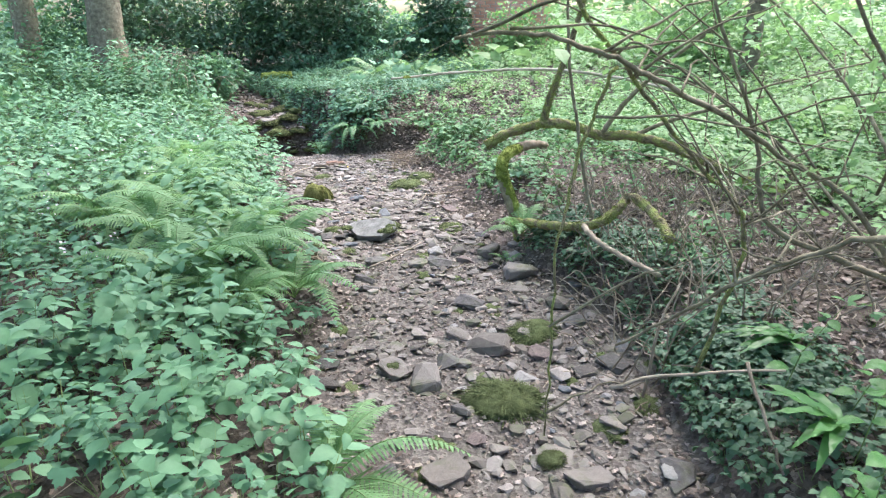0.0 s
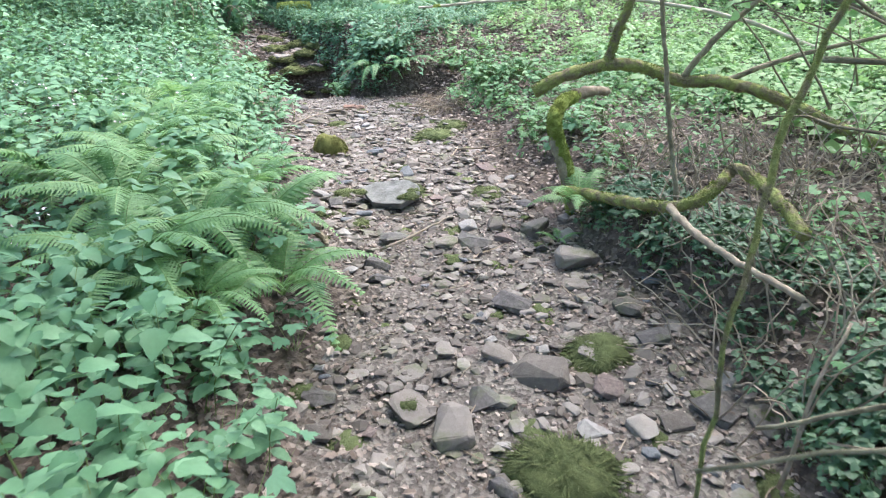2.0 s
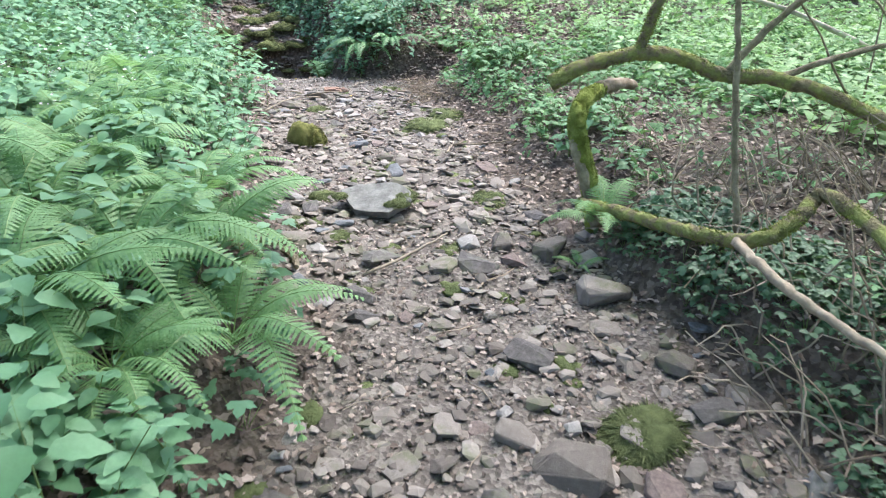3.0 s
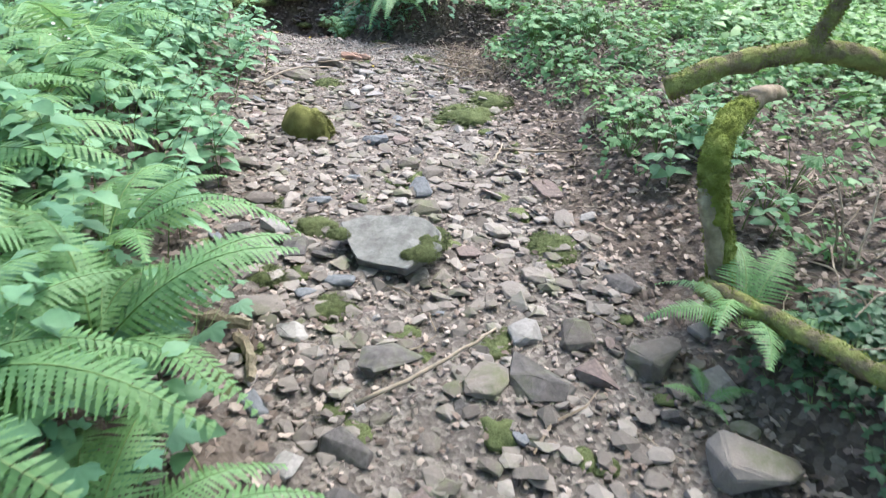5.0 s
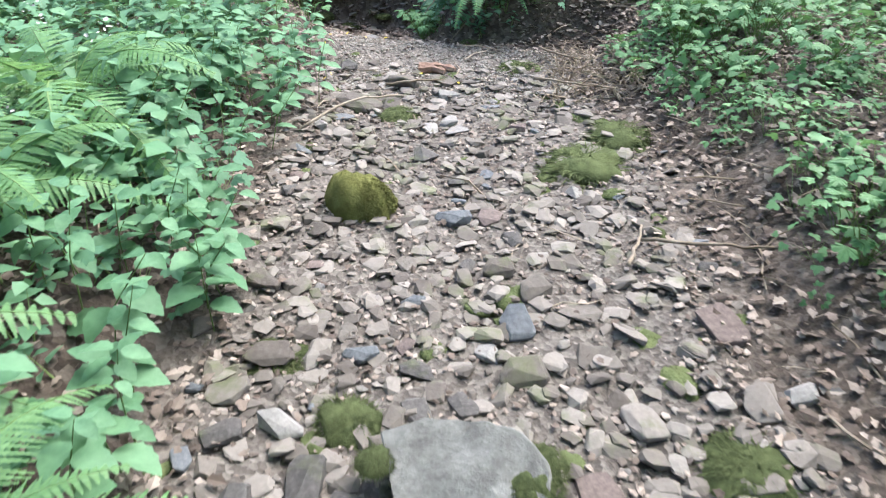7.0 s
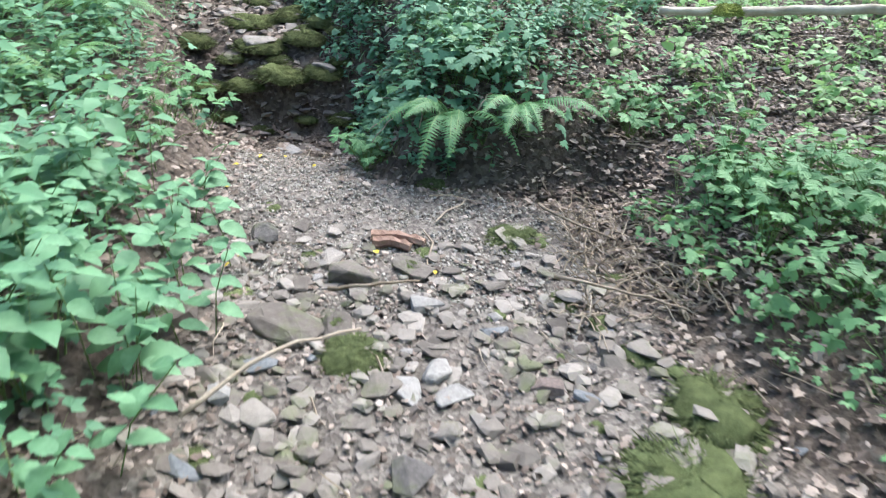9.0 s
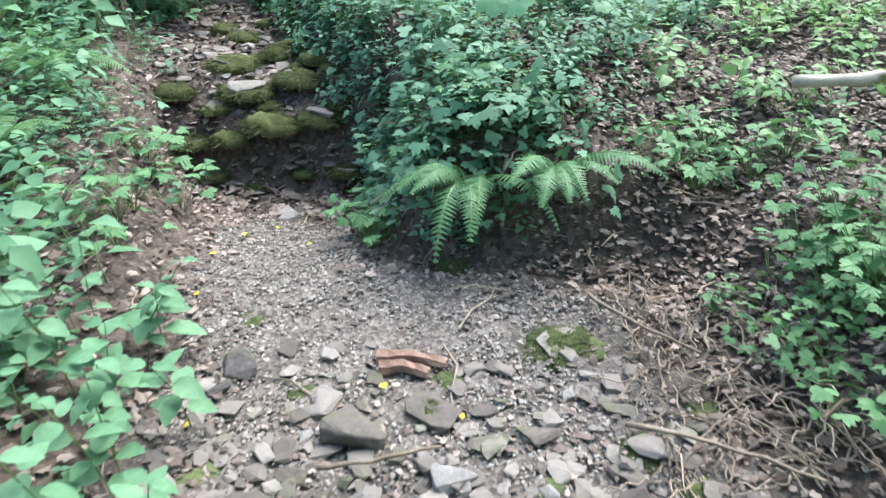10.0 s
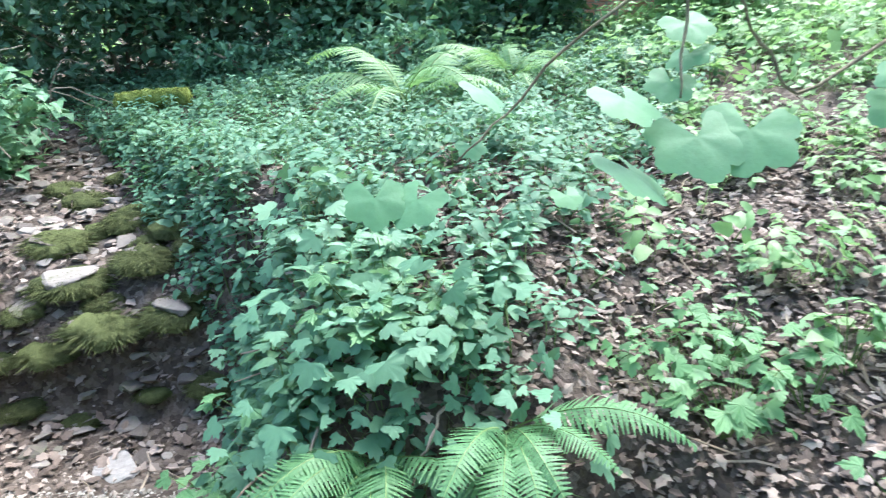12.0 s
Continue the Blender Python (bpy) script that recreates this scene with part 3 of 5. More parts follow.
MOSSES = [mesh("moss", *(lambda s: (s[0], s[1], MOSS, s[2], True))(moss_shape(i, 1.0, 0.42, 1100, 0.17))) for i in range(4)]
SILVER = [mesh("lichen", *(lambda s: (s[0], s[1], PALE, s[2], True))(moss_shape(9, 1.0, 0.2, 0)))]
DARK_MOSSES = [mesh("moss", *(lambda s: (s[0], s[1], DARKMOSS, s[2], True))(moss_shape(50 + i, 1.0, 0.42, 900, 0.15))) for i in range(3)]
ROCKS["L"] = ROCKS["g"]
KINDS["L"] = (STONE, "ledge stone under a dark shaggy coat of moss")
rocks_made = []


def rock(x, y, w, kind, yaw=None, sink=0.3):
    """A loose stone w metres across at a place in the bed; m and M bear moss."""
    i = len(rocks_made)
    r = random.Random(i)
    me = ROCKS[kind][r.randrange(4)]
    yaw = r.uniform(0, 6.28) if yaw is None else yaw
    half = max(v.co.z for v in me.vertices) * w
    ob = thing("rock", (x, y, height(x, y) + half * (1 - 2 * sink)), KINDS[kind][1], "rock", "stones of the stream bed", yaw)
    body = new("stone", me)
    body.parent = ob
    body.matrix_basis = Matrix.Rotation(r.uniform(-0.15, 0.15), 4, "X") @ Matrix.Rotation(r.uniform(-0.15, 0.15), 4, "Y") @ Matrix.Diagonal((w * 0.8, w * 0.8, w * 0.45, 1) if kind in "ML" else (w * 1.08, w * 1.08, w * 1.08, 1))
    if kind in "mMsL":
        cap = new("lichen" if kind == "s" else "moss", SILVER[0] if kind == "s" else DARK_MOSSES[r.randrange(3)] if kind == "L" else MOSSES[r.randrange(4)])
        cap.parent = ob
        k = {"m": 0.62, "M": 1.22, "s": 0.6, "L": 1.1}[kind]
        low = {"m": 0.4, "M": -1.0, "s": 0.55, "L": -0.5}[kind]
        cap.matrix_basis = Matrix.Translation((0.12 * w * (kind in "ms"), 0.06 * w * (kind == "m"), half * low)) @ Matrix.Diagonal((w * k, w * k, w * k * (0.46 if kind in "ML" else 0.36), 1))
    rocks_made.append((x, y, w))
    return ob


for x, y, w, kind in ((0.51, 2.21, 0.14, "g"), (0.64, 2.3, 0.21, "g"), (1.0, 2.3, 0.24, "s"), (0.02, 2.32, 0.21, "g"), (-0.22, 2.31, 0.12, "d"),
                      (-0.09, 3.15, 0.24, "g"), (0.48, 3.17, 0.15, "p"), (0.29, 3.54, 0.27, "g"), (-0.27, 3.26, 0.21, "m"), (0.58, 3.74, 0.3, "M"),
                      (0.34, 2.93, 0.36, "M"), (0.99, 3.31, 0.2, "d"), (1.18, 3.22, 0.2, "m"), (0.84, 2.7, 0.19, "M"), (0.51, 2.45, 0.22, "m"),
                      (0.87, 3.86, 0.18, "s"), (0.6, 4.72, 0.27, "g"), (1.07, 2.88, 0.17, "M"), (-0.3, 3.5, 0.13, "g"), (-0.68, 3.33, 0.19, "d"),
                      (-0.15, 3.73, 0.14, "g"), (0.19, 4.18, 0.22, "d"), (0.58, 3.48, 0.17, "r"), (0.81, 4.16, 0.17, "g")):
    rock(x, y, w, kind)
for x, y, w, kind in ((0.05, 6.6, 0.2, "r"), (0.07, 6.0, 0.25, "M"), (-0.47, 7.8, 0.42, "M"), (-0.22, 4.98, 0.2, "g"), (-0.03, 5.05, 0.27, "d"),
                      (0.18, 5.09, 0.18, "r"), (-0.08, 5.28, 0.15, "p"), (-0.54, 5.0, 0.24, "d"), (-0.93, 5.13, 0.14, "w"), (-0.2, 5.2, 0.15, "M"),
                      (0.4, 5.2, 0.22, "g"), (0.12, 5.3, 0.17, "g"), (-1.4, 6.12, 0.21, "M"), (-1.05, 5.92, 0.19, "M"), (-1.16, 5.45, 0.16, "M"),
                      (-1.09, 5.69, 0.16, "d"), (-0.33, 5.85, 0.13, "r"), (-0.2, 6.13, 0.16, "g"), (-0.44, 6.58, 0.18, "g"), (-0.82, 5.3, 0.18, "M"),
                      (-0.01, 5.73, 0.16, "g")):
    rock(x, y, w, kind)
for x, y, w, kind in ((-1.58, 6.44, 0.13, "g"), (-1.33, 6.32, 0.16, "g"), (-0.75, 6.77, 0.13, "g"), (-0.6, 6.66, 0.14, "g"), (-0.91, 6.15, 0.13, "d"),
                      (-0.87, 6.0, 0.11, "d"), (-0.74, 6.05, 0.11, "d"), (-0.58, 6.23, 0.16, "g"), (-1.12, 6.21, 0.12, "b"), (-1.01, 7.13, 0.16, "b"),
                      (-1.93, 7.62, 0.13, "b"), (-0.35, 6.36, 0.16, "g"), (-0.7, 6.3, 0.11, "p"), (-0.3, 8.15, 0.36, "M"), (-1.38, 5.77, 0.12, "d"),
                      (-1.23, 5.56, 0.15, "d"), (-1.23, 7.31, 0.1, "r"), (-1.36, 8.57, 0.15, "w"), (-1.87, 8.34, 0.3, "g"), (-2.23, 8.4, 0.15, "g"),
                      (-1.67, 8.36, 0.17, "m")):
    rock(x, y, w, kind)
for x, y, w, kind in ((-1.58, 8.2, 0.24, "M"), (-1.08, 8.47, 0.11, "b"), (-0.95, 8.46, 0.13, "g"), (-1.31, 8.34, 0.14, "g"), (-1.03, 8.25, 0.15, "g"),
                      (-0.94, 8.27, 0.1, "g"), (-0.73, 8.44, 0.18, "g"), (-1.27, 8.17, 0.13, "p"), (-1.36, 8.05, 0.16, "w"), (-1.2, 8.06, 0.13, "w"),
                      (-0.88, 8.16, 0.12, "r"), (-0.51, 8.42, 0.18, "M"), (-1.01, 9.26, 0.26, "M"), (-1.46, 8.84, 0.19, "m"), (-1.7, 8.7, 0.22, "g"),
                      (-2.19, 8.99, 0.16, "d"), (-1.85, 8.68, 0.07, "w"), (-2.7, 10.9, 0.26, "w"), (-0.76, 8.76, 0.17, "M"), (-2.32, 8.22, 0.28, "m"),
                      (-2.11, 8.58, 0.16, "g"), (-1.46, 8.05, 0.13, "g"), (-1.85, 8.52, 0.11, "g"), (-1.5, 9.85, 0.16, "M")):
    rock(x, y, w, kind)


def slab():
    """The broad flat slab, tilted, with moss along one side."""
    x, y = -0.69, 5.72
    ob = thing("slab", (x, y, height(x, y) + 0.06), "broad grey stone slab with moss along one side", "rock")
    bm = bmesh.new()
    outline = ((-0.25, 0.1), (-0.14, 0.17), (0.03, 0.2), (0.13, 0.19), (0.22, 0.13), (0.25, 0.01), (0.13, -0.16), (0.07, -0.14), (-0.09, -0.14), (-0.17, -0.02))
    top = [bm.verts.new((px, py, 0.04)) for px, py in outline]
    low = [bm.verts.new((px * 0.93, py * 0.9 + 0.01, -0.03)) for px, py in outline]
    bm.faces.new(top)
    bm.faces.new(low[::-1])
    for i in range(10):
        bm.faces.new((top[i], low[i], low[(i + 1) % 10], top[(i + 1) % 10]))
    bmesh.ops.bevel(bm, geom=bm.edges[:], offset=0.007, segments=1, affect="EDGES", profile=0.6)
    bmesh.ops.triangulate(bm, faces=bm.faces)
    bmesh.ops.subdivide_edges(bm, edges=bm.edges[:], cuts=3, use_grid_fill=True)
    for v in bm.verts:
        v.co += Vector((0, 0, 0.02)) * noise.noise(v.co * 6) + v.normal * 0.007 * noise.noise(v.co * 26)
    me = bpy.data.meshes.new("stone")
    bmesh.ops.triangulate(bm, faces=bm.faces)
    bm.to_mesh(me)
    bm.free()
    me.materials.append(SLABROCK)
    body = new("stone", me)
    body.parent = ob
    body.matrix_basis = Matrix.Rotation(-0.1, 4, "Y") @ Matrix.Rotation(0.16, 4, "X") @ Matrix.Rotation(-0.12, 4, "Z")
    for px, py, w in ((0.19, 0.03, 0.15), (0.2, 0.1, 0.14), (0.17, -0.06, 0.13), (0.12, 0.12, 0.11), (0.13, 0.03, 0.09), (0.12, -0.08, 0.09), (-0.22, 0.02, 0.1)):
        cap = new("moss", MOSSES[1])
        cap.parent = ob
        cap.matrix_basis = Matrix.Translation((px, py, 0.03)) @ Matrix.Diagonal((w, w * 1.2, w * 0.5, 1))


slab()
dome = thing("mossy_boulder", (-1.43, 7.12, height(-1.43, 7.12)), "rounded boulder coated in olive-green moss", "rock")
put("stone", moss_shape(31, 0.26, 0.09, 0), STONE, dome)
put("moss", moss_shape(31, 0.31, 0.15, 4200, 0.012), BOULDERMOSS, dome, True)
rocks_made += [(-0.69, 5.72, 0.45), (-1.43, 7.12, 0.3)]


# ---- banks: carpets of plants (uncountable) ----
def stuff(name, shape, mats, label, category):
    leafy = isinstance(mats, list) and mats[0] is not TWIG
    ob = new(name, mesh(name, shape[0], shape[1], mats, shape[2], leafy))
    return tagged(ob, label, category, kind="stuff")


FERN_SPOTS = ((-1.0, 3.95), (-1.5, 4.2), (-1.65, 3.75), (-1.5, 5.0), (-2.2, 5.2), (-2.45, 6.1), (-2.8, 7.1), (-2.05, 4.5), (-1.3, 4.55), (-2.6, 5.7), (-2.6, 4.9), (-1.25, 3.55))


def clear(x, y, r=0.42):
    """1 away from the ferns, low among them."""
    k = np.ones(x.shape)
    for fx, fy in FERN_SPOTS:
        k *= smooth(0.5 * r, r, np.hypot(x - fx, y - fy)) * 0.55 + 0.45
    return k


near_herbs = [herb(i, 0.2 + 0.08 * (i % 3), 0.07 + 0.014 * (i % 3), 3 + i % 3, 0.16, 8) for i in range(8)]
herbs = [herb(i, 0.24 + 0.06 * (i % 3), 0.075 + 0.016 * (i % 3), 3 + i % 3, 0.2, 3) for i in range(6)]
brambles = [herb(90 + i, 0.55 + 0.1 * i, 0.1, 5, 0.0, 2, 3) for i in range(4)]
cut_herbs = [cut_tuft(i, 0.13 + 0.03 * (i % 3), 0.042 + 0.007 * (i % 3), 8 + i % 3) for i in range(6)]
low_herbs = [herb(20 + i, 0.13 + 0.04 * (i % 3), 0.06, 3 + i % 2, 0.25, 4, 3) for i in range(5)]
small = [rosette(i, 0.1 + 0.02 * (i % 3), 0.04, 5 + i % 2, 3) for i in range(5)]
ivy = [rosette(40 + i, 0.08, 0.03, 7, 3, 3) for i in range(4)]
far_herbs = [herb(60 + i, 0.2 + 0.04 * (i % 3), 0.085, 3, 0.0, 2, 3) for i in range(5)]
left_side = lambda x, y, d: (d > 0.03) & (x < np.interp(y, [a for a, _ in LEFT], [b for _, b in LEFT]))
right_side = lambda x, y, d: (d > 0.03) & (x > np.interp(y, [a for a, _ in RIGHT], [b for _, b in RIGHT]))
near_left = spots(8500, -7.5, 0.3, 0.8, 12.5, lambda x, y, d: left_side(x, y, d) * smooth(0.05, 0.4, d) * (0.66 + 0.6 * wave(x, y, 2.2, 4)) * clear(x, y) * (1 - smooth(9.2, 9.6, y) * smooth(12.4, 11.9, y) * smooth(0.7, 0.4, d)))
close = (near_left[:, 1] < 5.5) & (near_left[:, 0] > -3.2)
stuff("near_undergrowth", scatter(near_herbs, near_left[close], (0.65, 1.35), 0.28), [HERB, STEM], "pale green broad-leaved herbs crowding the near bank", "undergrowth")
stuff("undergrowth", scatter(herbs, near_left[~close], (0.7, 1.35), 0.28), [HERB, STEM], "dense pale green broad-leaved undergrowth on the bank", "undergrowth")
near_low = spots(3600, -6.0, 0.3, 0.8, 12.5, lambda x, y, d: left_side(x, y, d) * smooth(-0.05, 0.15, d) * 0.8 * (1 - 0.7 * smooth(9.2, 9.6, y) * smooth(12.4, 11.9, y) * smooth(0.5, 0.3, d)))
stuff("low_undergrowth", scatter(low_herbs + cut_herbs[:3] + small, near_low, (0.7, 1.3), 0.3), [COVER, STEM], "low green herbs between taller plants on the bank", "undergrowth")
far_left = spots(3400, -14.0, -3.0, 11.5, 20.0, lambda x, y, d: left_side(x, y, d) * smooth(0.2, 0.6, d) * 0.9)
stuff("bramble_cover", scatter(brambles, far_left, (0.7, 1.5), 0.5), [HERB, STEM], "bramble and herbs under the trees", "undergrowth")
knoll_spots = spots(10000, -5.5, 2.5, 9.9, 16.5, lambda x, y, d: right_side(x, y, d + 0.12) * smooth(-0.1, 0.1, d) * smooth(-0.6 + 0.55 * (y - 10.5), -1.1 + 0.55 * (y - 10.5), x) * 0.95)
stuff("knoll_undergrowth", scatter(low_herbs, knoll_spots, (0.6, 1.25), 0.35), [COVER, STEM], "carpet of dark green leaves on the knoll", "undergrowth")
right_edge = lambda y: np.interp(y, [a for a, _ in RIGHT], [b for _, b in RIGHT])
face_spots = spots(2600, -4.5, -0.9, 10.9, 14.5, lambda x, y, d: ((x > right_edge(y) - 0.06) & (x < right_edge(y) + 0.3)) * 0.8)
stuff("bank_undergrowth", scatter(low_herbs, face_spots, (0.7, 1.3), 0.5), [COVER, STEM], "green leaves hanging over the undercut bank", "undergrowth")
brow_spots = spots(480, -2.4, -1.0, 10.0, 11.2, lambda x, y, d: ((x > right_edge(y)) & (d < 0.5)) * 0.55)
stuff("brow_plants", scatter(cut_herbs + low_herbs[:2], brow_spots, (0.8, 1.3), 0.45), [COVER, STEM], "broad green leaves along the brow of the knoll", "undergrowth")
bank_low = spots(7500, -0.9, 4.5, 1.0, 11.0, lambda x, y, d: right_side(x, y, d) * smooth(0.1, 0.4, d) * np.clip(0.1 + 0.6 * wave(x, y, 2.4, 6) + 0.3 * wave(x, y, 6.1, 3) + 0.55 * smooth(6.3, 7.4, y) * smooth(9.9, 9.3, y) + 0.3 * smooth(1.2, 2.2, d) * smooth(9.9, 9.3, y) - 0.2 * smooth(6.4, 5.4, y) - 0.25 * smooth(9.5, 9.9, y), 0, 1))
stuff("bank_herbs", scatter(small + cut_herbs + low_herbs[:2], bank_low, (0.45, 1.05), 0.4), [BANKLEAF, STEM], "scattered small green herbs on the leaf-strewn bank", "undergrowth")
ivy_spots = spots(5000, 0.3, 2.6, 1.0, 5.2, lambda x, y, d: right_side(x, y, d + 0.15) * smooth(-0.1, 0.05, d) * smooth(0.75, 0.4, d) * np.clip(0.75 + 0.7 * wave(x, y, 3.0, 12), 0, 1))
stuff("ivy", scatter(ivy, ivy_spots, (0.8, 1.5), 0.5), [DARK, STEM], "dark green ivy hanging on the steep bank", "ivy")
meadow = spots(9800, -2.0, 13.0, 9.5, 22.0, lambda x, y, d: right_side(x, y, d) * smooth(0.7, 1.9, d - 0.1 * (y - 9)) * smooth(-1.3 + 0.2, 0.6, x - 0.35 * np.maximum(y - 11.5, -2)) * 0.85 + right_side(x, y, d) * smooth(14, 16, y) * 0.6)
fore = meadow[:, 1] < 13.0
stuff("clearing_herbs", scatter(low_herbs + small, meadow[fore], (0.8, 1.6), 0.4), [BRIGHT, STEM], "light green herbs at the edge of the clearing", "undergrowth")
# the meadow looks sunlit by its pale leaf colour
stuff("meadow_plants", scatter(far_herbs, meadow[~fore], (0.9, 1.8), 0.4), [BRIGHT, STEM], "plants on open woodland floor, sunlight put into their bright green", "undergrowth")
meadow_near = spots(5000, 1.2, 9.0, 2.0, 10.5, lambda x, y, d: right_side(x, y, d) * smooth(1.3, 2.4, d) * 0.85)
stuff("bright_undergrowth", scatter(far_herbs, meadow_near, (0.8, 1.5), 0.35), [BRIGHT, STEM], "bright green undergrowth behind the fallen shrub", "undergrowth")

# ---- pebbles and litter (uncountable) ----
def pebble(seed, points=9, flat=0.6):
    me = rock_mesh(seed, GRIT, flat, points, "pebble", 0)
    v = np.array([tuple(p.co) for p in me.vertices])
    f = np.array([tuple(p.vertices) for p in me.polygons])
    bpy.data.meshes.remove(me)
    return v, f, np.zeros(len(f), int)


pebbles = [pebble(200 + i, 9 + i % 4, 0.5 + 0.08 * (i % 5)) for i in range(14)]
bed_grit = spots(30000, -4.2, 1.5, 1.2, 11.5, lambda x, y, d: smooth(0.04, -0.2, d) * np.clip(0.8 + 0.4 * wave(x, y, 4, 3), 0, 1), -0.004)
stuff("gravel", scatter(pebbles, bed_grit, (0.012, 0.04), 0.3), GRIT, "grey-brown gravel and chips of stone", "gravel")
fine_grit = spots(19000, -3.2, -0.6, 8.5, 10.7, lambda x, y, d: smooth(0.05, -0.2, d), -0.002)
stuff("fine_gravel", scatter(pebbles, fine_grit, (0.009, 0.024), 0.3), PALEGRIT, "fine pale gravel flat", "gravel")
chips = [pebble(300 + i, 12 + i % 5, 0.3 + 0.06 * (i % 5)) for i in range(16)]
bed_mid = spots(7000, -3.8, 1.4, 1.4, 9.2, lambda x, y, d: smooth(0.02, -0.3, d) * (0.35 + 0.65 * smooth(8.9, 8.5, y)) * (0.5 + 0.5 * smooth(4.9, 5.7, y)), -0.008)
stuff("shingle", scatter(chips, bed_mid, (0.03, 0.115), 0.25), STONE, "shingle of small angular grey stones", "gravel")

dead = [leaf(0.07, 0.05, 5, 0.4, r1, r2, 0.9) for r1, r2 in ((0.15, 0.3), (-0.25, -0.1), (0.4, 0.1), (0.1, 0.45), (-0.3, 0.3))]
litter_spots = spots(62000, -4.0, 4.0, 1.0, 13.5, lambda x, y, d: np.clip(right_side(x, y, d) * smooth(4.0, 0.6, d) + smooth(-0.38, 0.0, d) * 0.75 * smooth(1.2, 0.4, d), 0, 1) * (d > -0.45), -0.02)
stuff("leaf_litter", scatter(dead, litter_spots, (0.32, 0.9), 0.45), LITTER, "brown dead leaves strewn over the soil", "leaf litter")
slope = spots(19000, -1.2, 2.0, 8.6, 12.2, lambda x, y, d: right_side(x, y, d) * 0.85, -0.02)
stuff("slope_litter", scatter(dead, slope, (0.28, 0.72), 0.35), LITTER, "thick brown dead leaves on the slope beside the knoll", "leaf litter")
bits = spots(20000, -3.6, 1.4, 1.3, 9.0, lambda x, y, d: smooth(0.1, -0.1, d) * np.clip(0.55 + 0.6 * wave(x, y, 3.3, 15), 0, 1), -0.014)
stuff("leaf_crumbs", scatter(dead, bits, (0.18, 0.6), 0.35), LITTER, "broken dead leaves between the stones", "leaf litter")
upstream = spots(2200, -8.0, -2.0, 10.9, 16.5, lambda x, y, d: smooth(0.15, -0.1, d) * 0.8, -0.008)
stuff("upstream_shingle", scatter(chips, upstream, (0.05, 0.17), 0.2), STONE, "flat grey stones of the upper stream bed", "gravel")
up_litter = spots(9000, -8.0, -2.0, 10.8, 16.5, lambda x, y, d: smooth(0.3, 0.0, d) * 0.7, -0.025)
stuff("upstream_litter", scatter(dead, up_litter, (0.5, 1.2), 0.5), LITTER, "brown dead leaves in the upper stream bed", "leaf litter")
tufts = spots(300, -2.6, 1.2, 1.8, 9.3, lambda x, y, d: smooth(0.05, -0.1, d) * 0.7, 0.012)
stuff("moss_tufts", scatter([moss_shape(80 + i, 1.0, 0.16, 380, 0.1) for i in range(4)], tufts, (0.05, 0.17), 0.15), [MOSS], "small dull green tufts of moss between the stones", "moss")
sticks = [tube([(-0.5, 0, 0), (-0.15, 0.03 + 0.03 * i, 0.03), (0.2, -0.03, 0.01), (0.5, 0.04 - 0.04 * i, 0)], [0.011, 0.014, 0.011, 0.005], 4, 0, 0.3, i) for i in range(3)]
stick_spots = spots(2600, -3.2, 4.0, 1.2, 12.0, lambda x, y, d: 0.12 + 0.6 * smooth(-0.3, 0.1, d) * right_side(x, y, d), -0.012)
stuff("twig_litter", scatter(sticks, stick_spots, (0.07, 0.42), 0.14), TWIG, "pale dead twigs strewn on the ground", "twigs")

# ---- ferns ----
for k, (fx, fy) in enumerate(FERN_SPOTS):
    fern(fx, fy, (0.62, 0.7, 0.66, 0.62, 0.72, 0.75, 0.85, 0.7, 0.62, 0.7, 0.72, 0.45)[k], 12 + k % 3, "lush pale green fern with arching feathery fronds", 0.1 if k else 0.05, k + 1, -0.05)
fern(-0.45, 2.0, 0.58, 6, "green fern leaning over the stones", 0.02, 28, 0.0, 0.5, 1.3)
fern(0.66, 5.22, 0.42, 8, "small bright fern at the foot of a mossy stump", 0.16, 9, -0.1)
fern(0.52, 5.0, 0.18, 4, "tiny fern on the eroded bank", 0.02, 10)
# these two take the fronds with shade in their colour
fern(-1.42, 10.05, 0.54, 7, "fern hanging below the knoll, dark green with shade put into its colour", 0.1, 11, 0.0, -1.8, 0.9)
fern(-1.05, 10.05, 0.48, 6, "fern hanging below the knoll, dark green with shade put into its colour", 0.09, 12, 0.1, -1.3, 0.9)
fern(-3.75, 9.9, 0.5, 7, "green fern on the shaded bank", 0.1, 13)
fern(-4.1, 11.0, 0.5, 7, "green fern on the shaded bank", 0.1, 14)
fern(-1.4, 13.1, 0.95, 10, "large pale fern standing above the undergrowth", 0.1, 15)
fern(-0.6, 13.6, 0.8, 8, "large pale fern standing above the undergrowth", 0.1, 16)


LEDGE = ((-3.55, 11.42, 0.32), (-3.75, 11.65, 0.36), (-3.35, 11.32, 0.24), (-2.95, 11.5, 0.42), (-2.6, 11.55, 0.36), (-2.38, 11.35, 0.28), (-3.2, 11.75, 0.4), (-2.85, 11.85, 0.36), (-3.45, 12.1, 0.38), (-2.75, 12.15, 0.34), (-3.1, 12.4, 0.4), (-3.25, 11.45, 0.3), (-3.6, 12.8, 0.35), (-2.45, 11.6, 0.2), (-2.7, 11.35, 0.18), (-3.05, 11.3, 0.2),
         (-2.9, 12.05, 0.22), (-3.4, 11.6, 0.24), (-3.3, 12.3, 0.24), (-2.55, 11.85, 0.22), (-3.9, 13.1, 0.3), (-3.5, 13.2, 0.26), (-3.0, 11.65, 0.2))
